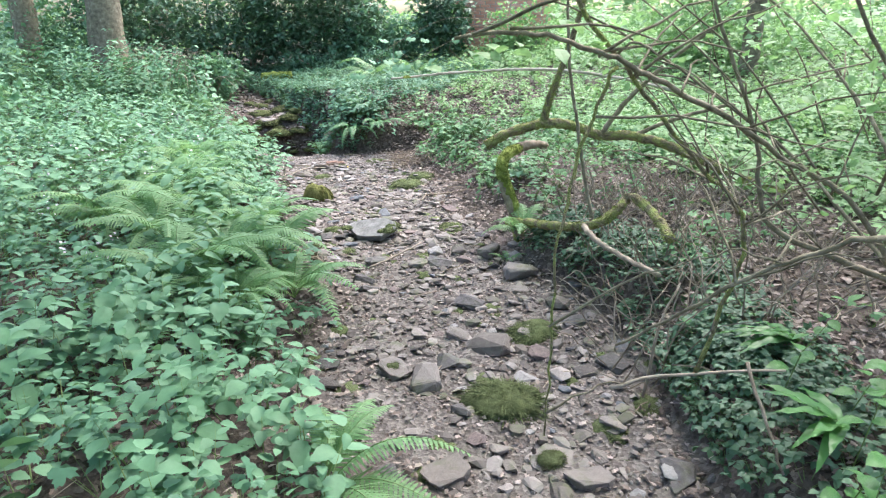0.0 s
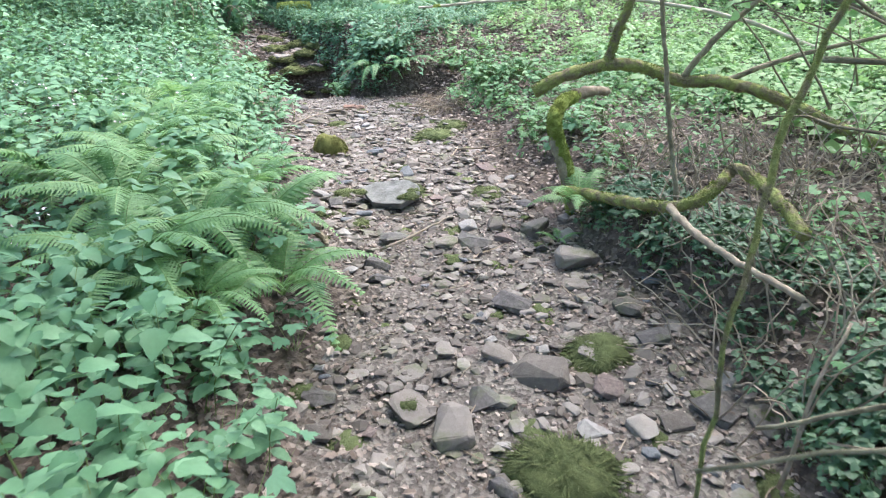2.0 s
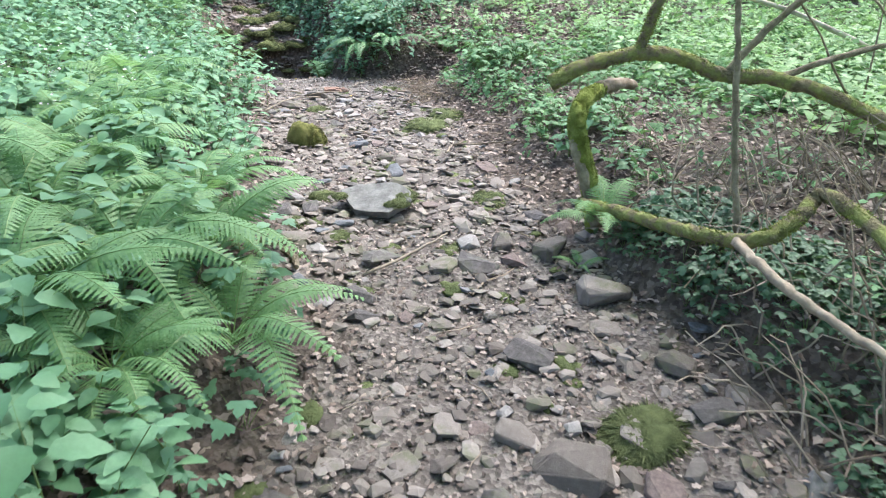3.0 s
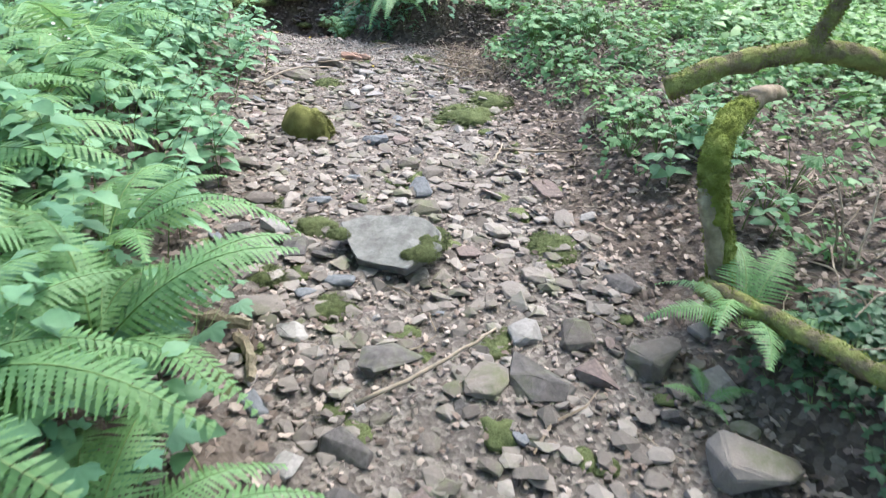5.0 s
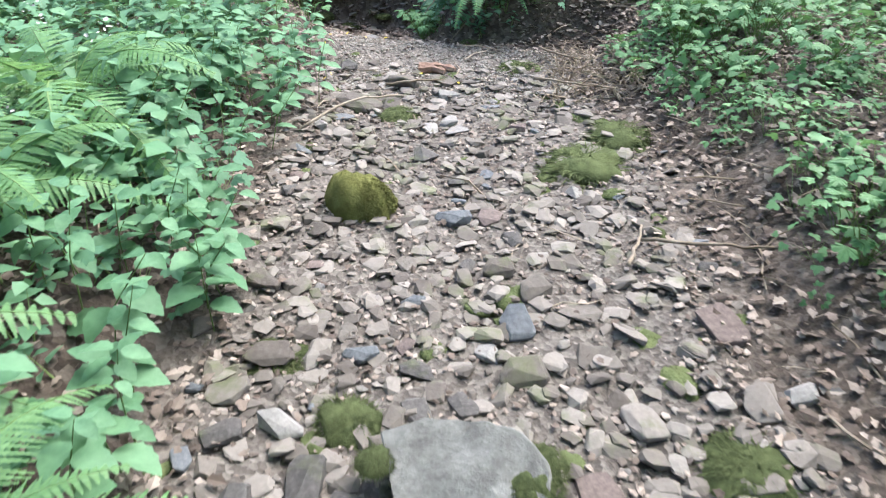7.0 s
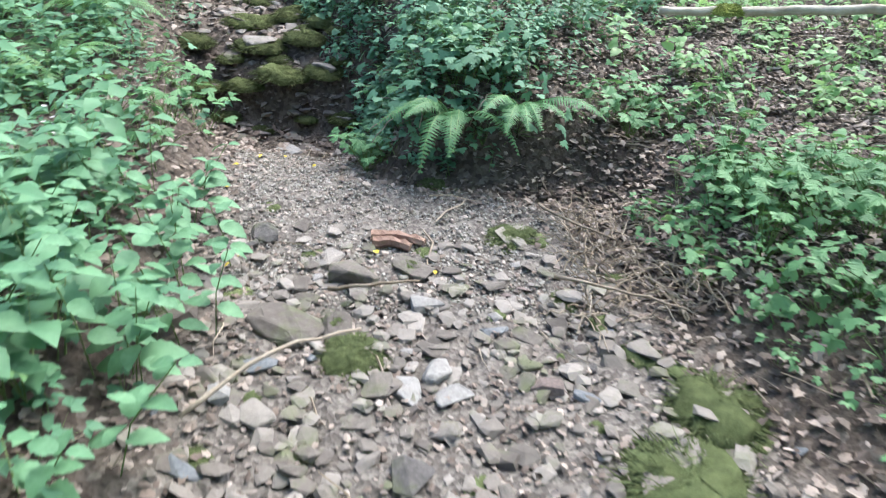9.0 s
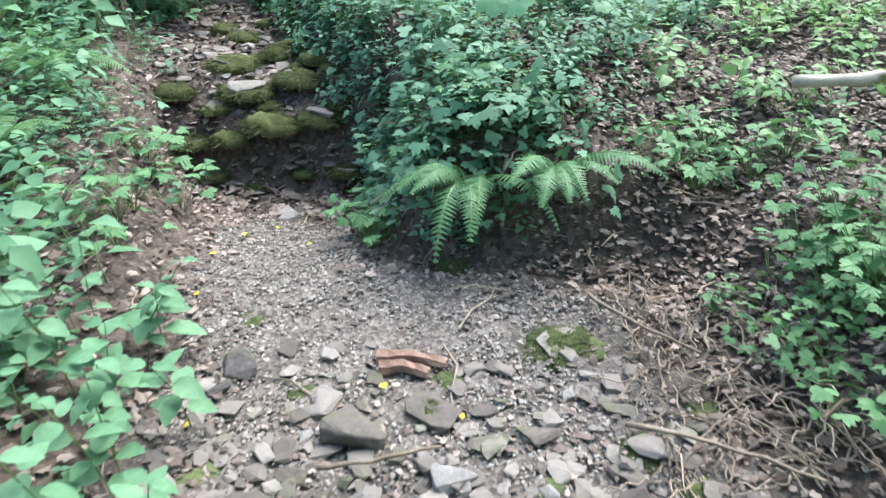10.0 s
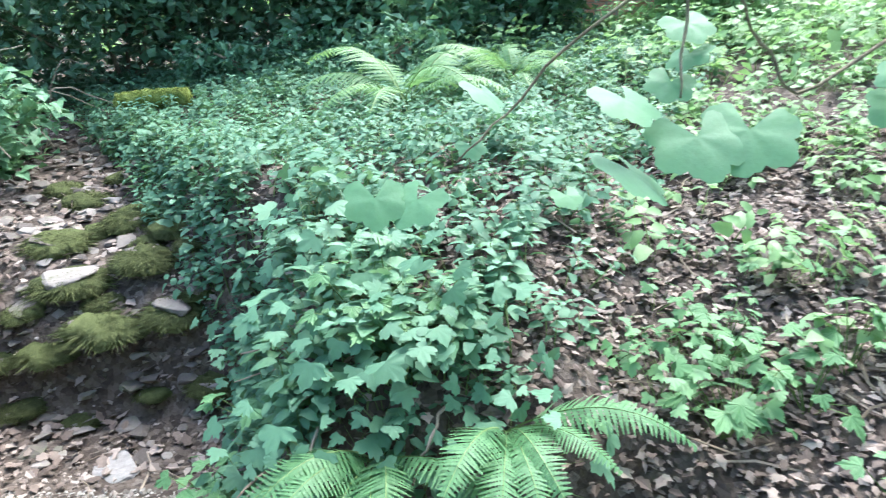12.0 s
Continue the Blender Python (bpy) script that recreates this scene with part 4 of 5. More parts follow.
POST = ((0.68, 5.45, -0.3), (0.61, 5.47, 0.0), (0.53, 5.5, 0.22), (0.5, 5.52, 0.36), (0.56, 5.65, 0.45), (0.83, 6.1, 0.45), (1.0, 6.35, 0.4))

# ---- fallen wood ----
def wood(name, label, category, base, limbs, mats):
    """A piece of timber: limbs as (part, points, thick, thin, material number)."""
    ob = thing(name, base, label, category)
    o = Vector(base)
    for i, (part_name, points, r0, r1, mat) in enumerate(limbs):
        s = branch([Vector(p) - o for p in points], r0, r1, 12, 9, 0.004, 0.17, i + len(name))
        put(part_name, s, mats[mat], ob, True)
        if mats[mat] in (MOSSBARK, LIVEMOSS):
            rr = random.Random(i + 5)
            line = bend([Vector(p) - o for p in points], 12)
            v, f = [], []
            for k in range(int(55 * len(line) * (1.0 if mats[mat] is LIVEMOSS else 0.55))):
                j = rr.randrange(len(line) - 1)
                p, along = line[j].lerp(line[j + 1], rr.random()), (line[j + 1] - line[j]).normalized()
                if mats[mat] is MOSSBARK and noise.noise(p * 6 + o) < -0.02:
                    continue
                n = Vector((rr.gauss(0, 1), rr.gauss(0, 1), rr.gauss(0.5, 1)))
                n = (n - along * n.dot(along)).normalized()
                q = p + n * (r0 + (r1 - r0) * j / len(line)) * 0.96
                side = (along + n.cross(along) * rr.uniform(-1, 1)).normalized() * 0.004
                tip = q + n * rr.uniform(0.006, 0.016) + Vector((rr.uniform(-1, 1), rr.uniform(-1, 1), -0.6)) * 0.006
                c = len(v)
                v += [tuple(q - side), tuple(q + side), tuple(tip)]
                f.append((c, c + 1, c + 2))
            put("moss", (np.array(v), np.array(f), np.zeros(len(f), int)), LIVEMOSS, ob)
    return ob


wood("fallen_tree", "fallen leaning tree limb with dark bark and green moss", "fallen tree", (2.49, 5.5, 0.2),
     (("trunk", ((2.9, 5.35, 0.15), (2.49, 5.5, 0.3), (2.01, 5.7, 0.5), (1.69, 5.85, 0.57), (1.43, 5.95, 0.56), (1.18, 6.0, 0.64), (0.92, 6.0, 0.66), (0.59, 5.95, 0.58), (0.38, 5.92, 0.47)), 0.038, 0.046, 0),
      ("limb", ((0.9, 6.0, 0.64), (0.97, 6.0, 0.91), (1.08, 6.0, 1.25), (1.22, 6.02, 1.75), (1.3, 6.1, 2.4)), 0.034, 0.018, 0),
      ("limb", ((1.43, 5.95, 0.56), (1.7, 5.9, 0.95), (2.1, 5.8, 1.35), (2.6, 5.8, 1.7)), 0.024, 0.012, 1),
      ("limb", ((1.69, 5.85, 0.57), (2.2, 5.9, 0.75), (2.9, 6.0, 0.9)), 0.022, 0.012, 1)), [MOSSBARK, BARK])
wood("mossy_stump", "bent broken stump coated in bright green moss", "stump", (0.55, 5.5, 0.0),
     (("trunk", POST[:-2] + ((0.68, 5.86, 0.46),), 0.052, 0.044, 0), ("bark", ((0.672, 5.415, -0.25), (0.592, 5.445, 0.0), (0.512, 5.475, 0.18), (0.497, 5.51, 0.26)), 0.037, 0.028, 2), ("broken_end", ((0.66, 5.83, 0.462),) + POST[-2:], 0.046, 0.03, 1)), [LIVEMOSS, TWIG, BARK])
wood("fallen_branch", "mossy branch lying along the top of the bank", "branch", (1.08, 4.25, 0.1),
     (("limb", ((0.56, 5.42, -0.12), (0.62, 5.25, -0.06), (0.82, 4.8, 0.05), (0.95, 4.4, 0.16), (1.08, 4.25, 0.24), (1.22, 4.3, 0.33), (1.3, 4.33, 0.4), (1.36, 4.0, 0.37), (1.37, 3.68, 0.3)), 0.034, 0.028, 0),
      ("limb", ((0.98, 4.28, 0.2), (0.96, 4.05, 0.23), (0.98, 3.75, 0.25), (1.04, 3.55, 0.25), (1.16, 3.2, 0.26)), 0.02, 0.012, 1),
      ("stem", ((1.1, 4.55, 0.12), (1.02, 4.6, 0.5), (0.95, 4.6, 0.85), (0.87, 4.6, 1.25), (0.82, 4.6, 1.8)), 0.015, 0.009, 2)), [MOSSBARK, TWIG, BARK])
pole = wood("fallen_pole", "pale barkless branch propped across the undergrowth", "branch", (0.3, 8.57, 0.5),
     (("limb", ((-0.7, 8.57, 0.86), (-0.3, 8.57, 0.9), (0.4, 8.5, 0.96), (1.4, 8.35, 0.98), (2.6, 8.2, 0.8), (4.0, 8.1, 0.3)), 0.012, 0.022, 0),), [PALEWOOD])
put("moss", moved(moss_shape(77, 0.1, 0.026, 400, 0.012), Matrix.Translation((-0.8, 0.0, 0.375))), LIVEMOSS, pole)
wood("mossy_log", "short log covered with yellow-green moss", "log", (-3.5, 14.25, height(-3.5, 14.25)),
     (("trunk", ((-3.95, 14.3, 0.46), (-3.6, 14.25, 0.49), (-3.3, 14.2, 0.5)), 0.085, 0.075, 0),), [LIVEMOSS])

# the bare shrub that leans over the stream
base = (2.3, 3.0, height(2.3, 3.0))
shrub = thing("shrub", base, "tangled bare-twigged shrub leaning over the stream, with few leaves", "shrub")
o = Vector(base)
SHRUB_LIMBS = (
    (((2.3, 3.0, 0.3), (1.9, 2.9, 0.75), (1.64, 3.0, 0.91), (1.19, 2.7, 1.16), (0.82, 2.4, 1.32), (0.61, 2.2, 1.41), (0.45, 2.15, 1.46), (0.26, 2.05, 1.51), (0.05, 2.0, 1.49)), 0.015, 0.006),
    (((1.04, 2.3, 0.17), (1.14, 2.3, 0.66), (1.14, 2.3, 0.81), (1.08, 2.3, 0.92), (0.94, 2.3, 1.05), (0.78, 2.3, 1.23), (0.64, 2.3, 1.39), (0.5, 2.3, 1.55), (0.4, 2.3, 1.75)), 0.009, 0.009),
    (((0.6, 2.25, 1.4), (0.52, 2.2, 1.23), (0.44, 2.1, 1.01), (0.39, 2.0, 0.8), (0.39, 2.0, 0.45), (0.385, 2.0, 0.1)), 0.007, 0.0035),
    (((2.3, 3.0, 0.3), (1.9, 3.0, 0.45), (1.57, 3.0, 0.63), (1.47, 3.0, 1.01), (1.27, 3.0, 1.44), (1.12, 3.0, 1.8)), 0.016, 0.008),
    (((2.3, 3.0, 0.3), (1.46, 2.0, 0.86), (1.26, 2.1, 0.76), (1.1, 2.2, 0.63), (0.97, 2.4, 0.4), (0.79, 2.6, 0.16)), 0.012, 0.006),
    (((2.3, 3.0, 0.3), (2.0, 3.6, 0.8), (1.5, 3.9, 1.2), (1.0, 3.9, 1.5), (0.5, 3.8, 1.7)), 0.012, 0.005),
    (((2.3, 3.0, 0.3), (2.4, 3.5, 0.9), (2.2, 4.2, 1.5), (1.7, 4.6, 2.0)), 0.013, 0.006),
    (((2.3, 3.0, 0.3), (2.1, 2.6, 0.9), (1.6, 2.4, 1.4), (1.2, 2.3, 1.9)), 0.013, 0.006))
twig_starts = []
r = random.Random(11)
for i, (points, r0, r1) in enumerate(SHRUB_LIMBS):
    put("limb", branch([Vector(p) - o for p in points], r0, r1, 6, 5, 0.008, 0.15, i), MOSSBARK if i in (1, 2) else BARK, shrub, True)
    twig_starts += bend(points, 4)[4:]
for i in range(56):
    s = r.choice(twig_starts)
    a, b = r.uniform(0, 6.28), r.uniform(-0.2, 0.7)
    n = r.uniform(0.25, 0.9)
    d = Vector((math.cos(a) * math.cos(b), math.sin(a) * math.cos(b), math.sin(b))) * n
    e = s + d
    if e.x < 0.55 + 0.12 * max(e.y - 2, 0):
        continue
    put("twig", branch([s - o, s + d * 0.5 + Vector((0, 0, 0.04)) - o, e - o], 0.006, 0.0025, 4, 3, 0.01, 0.1, i), BARK, shrub, True)
for i in range(24):
    s = Vector((r.uniform(1.9, 4.0), r.uniform(2.6, 6.5), r.uniform(0.3, 0.8)))
    e = s + Vector((r.uniform(-1.5, 0.3), r.uniform(-0.5, 0.5), r.uniform(0.3, 1.3)))
    put("twig", branch([s - o, (s + e) / 2 + Vector((0, 0, 0.12)) - o, e - o], 0.008, 0.003, 4, 4, 0.012, 0.1, 90 + i), BARK, shrub, True)
hazel = [leaf(0.07, 0.05, 5, 0.15, 0.15, 0.3) for _ in range(2)] + [leaf(0.055, 0.045, 5, 0.15, 0.25, 0.5)]
at = []
for i in range(150):
    c = np.array((r.uniform(1.3, 5.0), r.uniform(2.6, 7.0), r.uniform(0.9, 2.5)))
    at += [c + np.array((r.gauss(0, 0.13), r.gauss(0, 0.13), r.gauss(0, 0.09))) for _ in range(16)]
for c in ((0.2, 2.05, 1.46), (0.3, 2.1, 1.5), (0.1, 2.0, 1.42), (0.45, 2.2, 1.55), (0.55, 2.25, 1.5)):
    at += [np.array(c) + np.array((r.gauss(0, 0.05), r.gauss(0, 0.05), r.gauss(0, 0.035))) for _ in range(6)]
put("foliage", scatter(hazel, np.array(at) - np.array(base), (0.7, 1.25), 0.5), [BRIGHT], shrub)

# tangle of dead stems on the bank under the shrub
at = []
for i in range(400):
    x, y = r.uniform(0.95, 2.4), r.uniform(2.9, 5.6)
    if i > 239:
        x, y = r.uniform(-0.75, -0.2), r.uniform(8.6, 9.5)
    z = height(x, y)
    a, n = r.uniform(0, 6.28), r.uniform(0.2, 0.6) * (1 if i < 240 else 0.6)
    s = Vector((x, y, z + 0.01))
    e = s + Vector((math.cos(a) * n, math.sin(a) * n, r.uniform(0.06, 0.55) if i < 240 else r.uniform(0.0, 0.12)))
    at.append(branch([s, (s + e) / 2 + Vector((0, 0, r.uniform(0, 0.16 if i < 240 else 0.05))), e], 0.005, 0.002, 4, 4, 0.012, 0.1, i))
stuff("dead_stems", join(at), [TWIG], "tangle of thin dead stems on the bank", "twigs")

hollow = thing("tree_roots", (-2.0, 10.6, -0.2), "thin bare roots hanging from the undercut knoll", "roots")
for i in range(9):
    s = Vector((r.uniform(-2.4, -1.2), r.uniform(10.0, 11.0), 0.0))
    s = Vector((s.x, s.y, height(s.x, s.y) + 0.02))
    e = s + Vector((r.uniform(-0.25, 0.05), r.uniform(-0.3, -0.05), -r.uniform(0.05, 0.25)))
    put("root", branch([s - hollow.location, (s + e) / 2 + Vector((0, -0.04, 0.05)) - hollow.location, e - hollow.location], 0.006, 0.003, 4, 4, 0.008, 0.1, i), TWIG, hollow, True)

# single sticks in the bed
for i, pts in enumerate((((-0.62, 4.75, -0.3), (-0.35, 4.95, -0.24), (-0.2, 5.1, -0.2)), ((-0.26, 6.85, -0.3), (-0.23, 7.0, -0.29), (-0.21, 7.15, -0.29)),
                         ((-0.22, 7.02, -0.28), (0.05, 7.0, -0.25), (0.25, 6.95, -0.2)), ((-1.75, 8.5, -0.27), (-1.6, 8.52, -0.25), (-1.4, 8.6, -0.25)),
                         ((-2.0, 7.75, -0.28), (-1.8, 8.0, -0.2), (-1.55, 8.2, -0.22)), ((-0.85, 8.75, -0.25), (-0.6, 8.7, -0.24), (-0.35, 8.55, -0.2)),
                         ((-0.9, 9.5, -0.27), (-0.75, 9.3, -0.25), (-0.55, 9.1, -0.22)), ((1.24, 2.3, 0.24), (1.25, 2.1, 0.09), (1.26, 1.95, -0.03)),
                         ((0.7, 2.3, 0.12), (0.9, 2.3, 0.18), (1.4, 2.3, 0.2)), ((0.99, 2.75, -0.2), (1.04, 2.8, 0.12), (1.16, 2.9, 0.34)))):
    s = Vector(pts[0])
    ob = thing("stick", pts[0], "thin pale dead stick lying loose", "stick", "loose sticks")
    put("wood", branch([Vector(p) - s for p in pts], 0.009, 0.005, 5, 4, 0.006, 0.15, i), TWIG, ob, True)
for dx, dy, n in ((0, 0, 0.26), (-0.02, -0.06, 0.18)):
    ob = thing("rotten_wood", (-1.57 + dx, 9.1 + dy, height(-1.57, 9.1)), "flat splinter of reddish rotten wood on the gravel", "wood")
    put("wood", branch([(-n / 2, 0, 0.02), (0, 0.01, 0.025), (n / 2, -0.01, 0.02)], 0.03, 0.022, 6, 3, 0.006, 0.25, 3), REDWOOD, ob)


for x, y, n, a in ((-1.22, 5.02, 0.34, 0.15), (-1.02, 4.9, 0.24, -1.0), (-1.3, 4.86, 0.2, 0.7)):
    ob = thing("rotten_log", (x, y, height(x, y)), "short dark rotten piece of wood at the stream's edge", "wood", "", a)
    put("wood", branch([(-n / 2, 0, 0.025), (0, 0.015, 0.035), (n / 2, -0.01, 0.03)], 0.03 * n / 0.34, 0.022 * n / 0.34, 7, 4, 0.006, 0.25, 4), BARK, ob)


# ---- single plants near the path ----
PLANT_LEAVES = {m.name: [mesh("leaf", *(lambda q: (q[0], q[1], m, q[2], True))(leaf(1.0, w, 10, 0.13, 0.2, d))) for w, d in ((0.62, 0.2), (0.7, 0.3), (0.76, 0.4))] for m in (HERB, STRAP)}
CUT_LEAVES = [mesh("leaf", *(lambda q: (q[0], q[1], BANKLEAF, q[2]))(cut_leaf(1.0, i))) for i in range(5)]


def plant(x, y, tall, size, label, seed, mat=HERB, nodes=5):
    """An upright herb: a round stem with single leaves in crossed pairs."""
    rr = random.Random(seed)
    ob = thing("nettle", (x, y, height(x, y)), label, "plant", "tall herbs beside the stream")
    lean = Vector((rr.uniform(-0.2, 0.55), rr.uniform(-0.4, 0.3), 0)) * tall
    put("stem", tube([(0, 0, -0.03), lean * 0.3 + Vector((0, 0, tall * 0.5)), lean + Vector((0, 0, tall))], [0.003, 0.0025, 0.0015], 4, 0), [STEM], ob)
    for i in range(nodes):
        s = 0.35 + 0.65 * i / (nodes - 1)
        at = lean * s * s + Vector((0, 0, s * tall))
        for k in range(2):
            lf = new("leaf", PLANT_LEAVES[mat.name][rr.randrange(3)])
            lf.parent = ob
            z = size * (1.25 - 0.55 * s) * rr.uniform(0.75, 1.2)
            lf.matrix_basis = Matrix.Translation(at) @ Matrix.Rotation(i * 1.57 + k * math.pi + rr.uniform(-0.4, 0.4), 4, "Z") @ Matrix.Rotation(rr.uniform(-0.4, 0.35), 4, "Y") @ Matrix.Rotation(rr.uniform(-0.35, 0.35), 4, "X") @ Matrix.Translation((z * 0.12, 0, 0)) @ Matrix.Scale(z, 4)
    return ob


for i in range(56):
    y = r.uniform(5.2, 9.2)
    x = float(np.interp(y, [a for a, _ in LEFT], [b for _, b in LEFT])) - r.uniform(-0.05, 0.55)
    plant(x, y, r.uniform(0.22, 0.46), r.uniform(0.085, 0.13), "tall green toothed-leaved herb beside the stream", 500 + i)
for i in range(12):
    y = r.uniform(2.5, 3.4)
    x = float(np.interp(y, [a for a, _ in LEFT], [b for _, b in LEFT])) - r.uniform(0.12, 0.6)
    plant(x, y, r.uniform(0.18, 0.35), r.uniform(0.085, 0.11), "broad-leaved green herb at the stream's edge", 540 + i)
for i in range(10):
    plant(r.uniform(-2.5, -2.05), r.uniform(7.5, 8.7), r.uniform(0.25, 0.5), r.uniform(0.09, 0.12), "leafy bramble shoot leaning over the stones", 640 + i)
for i in range(16):
    plant(r.uniform(-2.05, -0.95), r.uniform(10.15, 10.5), r.uniform(0.15, 0.28), r.uniform(0.08, 0.11), "green herb overhanging the pool from the knoll", 600 + i)
for i, (x, y) in enumerate(((1.3, 1.75), (1.42, 1.6), (1.5, 1.95), (1.25, 1.5), (1.6, 2.2), (1.75, 1.9), (1.45, 2.4))):
    plant(x, y, r.uniform(0.4, 0.6), 0.1, "tall green nettle on the steep bank", 560 + i, STRAP)


def avens(x, y, reach, size, seed, stalks=10):
    """A tuft of long-stalked lobed leaves."""
    rr = random.Random(seed)
    ob = thing("avens", (x, y, height(x, y)), "leafy green herb with lobed leaves on the leaf-strewn bank", "plant", "lobed herbs on the bank")
    for i in range(stalks):
        a, rad = i * 2.4 + rr.uniform(-0.4, 0.4), reach * rr.uniform(0.25, 1.0)
        top = Vector((math.cos(a) * rad, math.sin(a) * rad, reach * rr.uniform(0.5, 1.25)))
        stalk = put("stalk", tube([(0, 0, -0.02), top * 0.5 + Vector((0, 0, 0.02)), top], [0.0022, 0.002, 0.0014], 3), [STEM], ob)
        lf = new("leaf", CUT_LEAVES[rr.randrange(5)])
        lf.parent = stalk
        lf.matrix_basis = Matrix.Translation(top) @ Matrix.Rotation(a + rr.uniform(-0.5, 0.5), 4, "Z") @ Matrix.Rotation(rr.uniform(-0.1, 0.6), 4, "Y") @ Matrix.Rotation(rr.uniform(-0.3, 0.3), 4, "X") @ Matrix.Scale(size * rr.uniform(0.7, 1.15), 4)
    return ob


for i in range(30):
    y = r.uniform(8.2, 9.7)
    avens(float(np.interp(y, [a for a, _ in RIGHT], [b for _, b in RIGHT])) + r.uniform(0.4, 1.05), y, r.uniform(0.16, 0.26), r.uniform(0.042, 0.062), 700 + i, 14)
for i in range(7):
    avens(r.uniform(-0.4, 0.4), r.uniform(9.7, 10.8), r.uniform(0.14, 0.2), r.uniform(0.05, 0.07), 740 + i)
for i in range(9):
    avens(r.uniform(-3.35, -2.95), r.uniform(9.2, 10.7), r.uniform(0.18, 0.28), r.uniform(0.06, 0.08), 780 + i)
for i in range(9):
    avens(r.uniform(-2.15, -1.2), r.uniform(10.05, 10.4), r.uniform(0.16, 0.22), r.uniform(0.048, 0.065), 760 + i, 13)


for i in range(14):
    avens(r.uniform(0.4, 1.15), r.uniform(5.85, 7.2), r.uniform(0.12, 0.22), r.uniform(0.045, 0.062), 800 + i, 11)
for i in range(9):
    plant(r.uniform(0.45, 1.05), r.uniform(5.8, 6.8), r.uniform(0.15, 0.3), r.uniform(0.07, 0.1), "broad-leaved green herb on the bank beside the stump", 830 + i)


def strap_fern(x, y, z, heading, seed):
    """A hart's-tongue-like fern: undivided wavy strap leaves."""
    rr = random.Random(seed)
    ob = thing("strap_fern", (x, y, z), "fern with glossy undivided strap leaves on the bank", "fern")
    for i in range(8):
        v, f, m = leaf(rr.uniform(0.24, 0.36), 0.06, 12, 0.0, 0.3, rr.uniform(0.25, 0.5), 0.6)
        v[:, 2] += 0.006 * np.sin(v[:, 0] * 70) * np.sign(v[:, 1])
        lf = put("leaf", (v, f, m), STRAP, ob, True)
        lf.matrix_basis = Matrix.Rotation(heading + rr.uniform(-1.3, 1.3), 4, "Z") @ Matrix.Rotation(-rr.uniform(0.1, 0.6), 4, "Y")


strap_fern(1.5, 2.05, height(1.42, 2.1) + 0.12, 2.9, 1)
strap_fern(1.7, 2.75, height(1.7, 2.75) + 0.08, 3.0, 2)


# ---- sycamore branch over the end of the walk ----
def lobed(size, seed):
    """A five-lobed toothed leaf, hanging flat from its stalk."""
    rr = random.Random(seed)
    v, f = [], []
    n, rings = 40, 4
    for k in range(1, rings + 1):
        for i in range(n + 1):
            a = -2.6 + 5.2 * i / n
            lobe = 0.76 + 0.24 * (1 - abs(((a / 1.04 + 0.5) % 1) - 0.5) * 2) ** 0.85 * (1 - 0.1 * abs(a)) + 0.05 * (i % 2)
            q = size * 0.62 * k / rings * (lobe if k == rings else 0.6 + (lobe - 0.6) * k / rings)
            v.append((math.cos(a) * q + size * 0.12, math.sin(a) * q, -0.2 * q * q / size + 0.02 * q * math.cos(a * 5)))
    v.append((size * 0.1, 0, 0))
    c = len(v) - 1
    for i in range(n):
        f.append((c, i, i + 1))
        for k in range(rings - 1):
            a, b = k * (n + 1) + i, (k + 1) * (n + 1) + i
            f += [(a, b, b + 1), (a, b + 1, a + 1)]
    return np.array(v), np.array(f), np.zeros(len(f), int)


sb = Vector((0.9, 10.2, 1.55))
syc = thing("sycamore_branch", sb, "low sycamore branch with large lobed green leaves", "branch")
for i, pts in enumerate((((0.9, 10.2, 1.55), (0.1, 10.0, 1.3), (-0.46, 9.8, 1.02), (-0.58, 9.78, 1.09), (-0.65, 9.75, 1.17), (-0.72, 9.72, 1.3)),
                         ((0.9, 10.2, 1.55), (0.0, 10.0, 1.6), (-0.83, 9.8, 1.2), (-1.04, 9.8, 1.02), (-1.17, 9.8, 0.9)),
                         ((-0.74, 9.75, 1.3), (-0.755, 9.74, 1.15), (-0.76, 9.72, 1.02)), ((0.9, 10.2, 1.55), (0.35, 10.5, 1.45), (0.38, 10.5, 1.17), (0.45, 10.5, 0.9)),
                         ((0.9, 10.2, 1.55), (0.08, 10.0, 1.25), (0.25, 10.0, 1.0), (0.45, 10.0, 0.78)))):
    put("twig", branch([Vector(p) - sb for p in pts], 0.005 if i < 3 else 0.009, 0.002, 5, 5, 0.004, 0.1, i), BARK, syc, True)
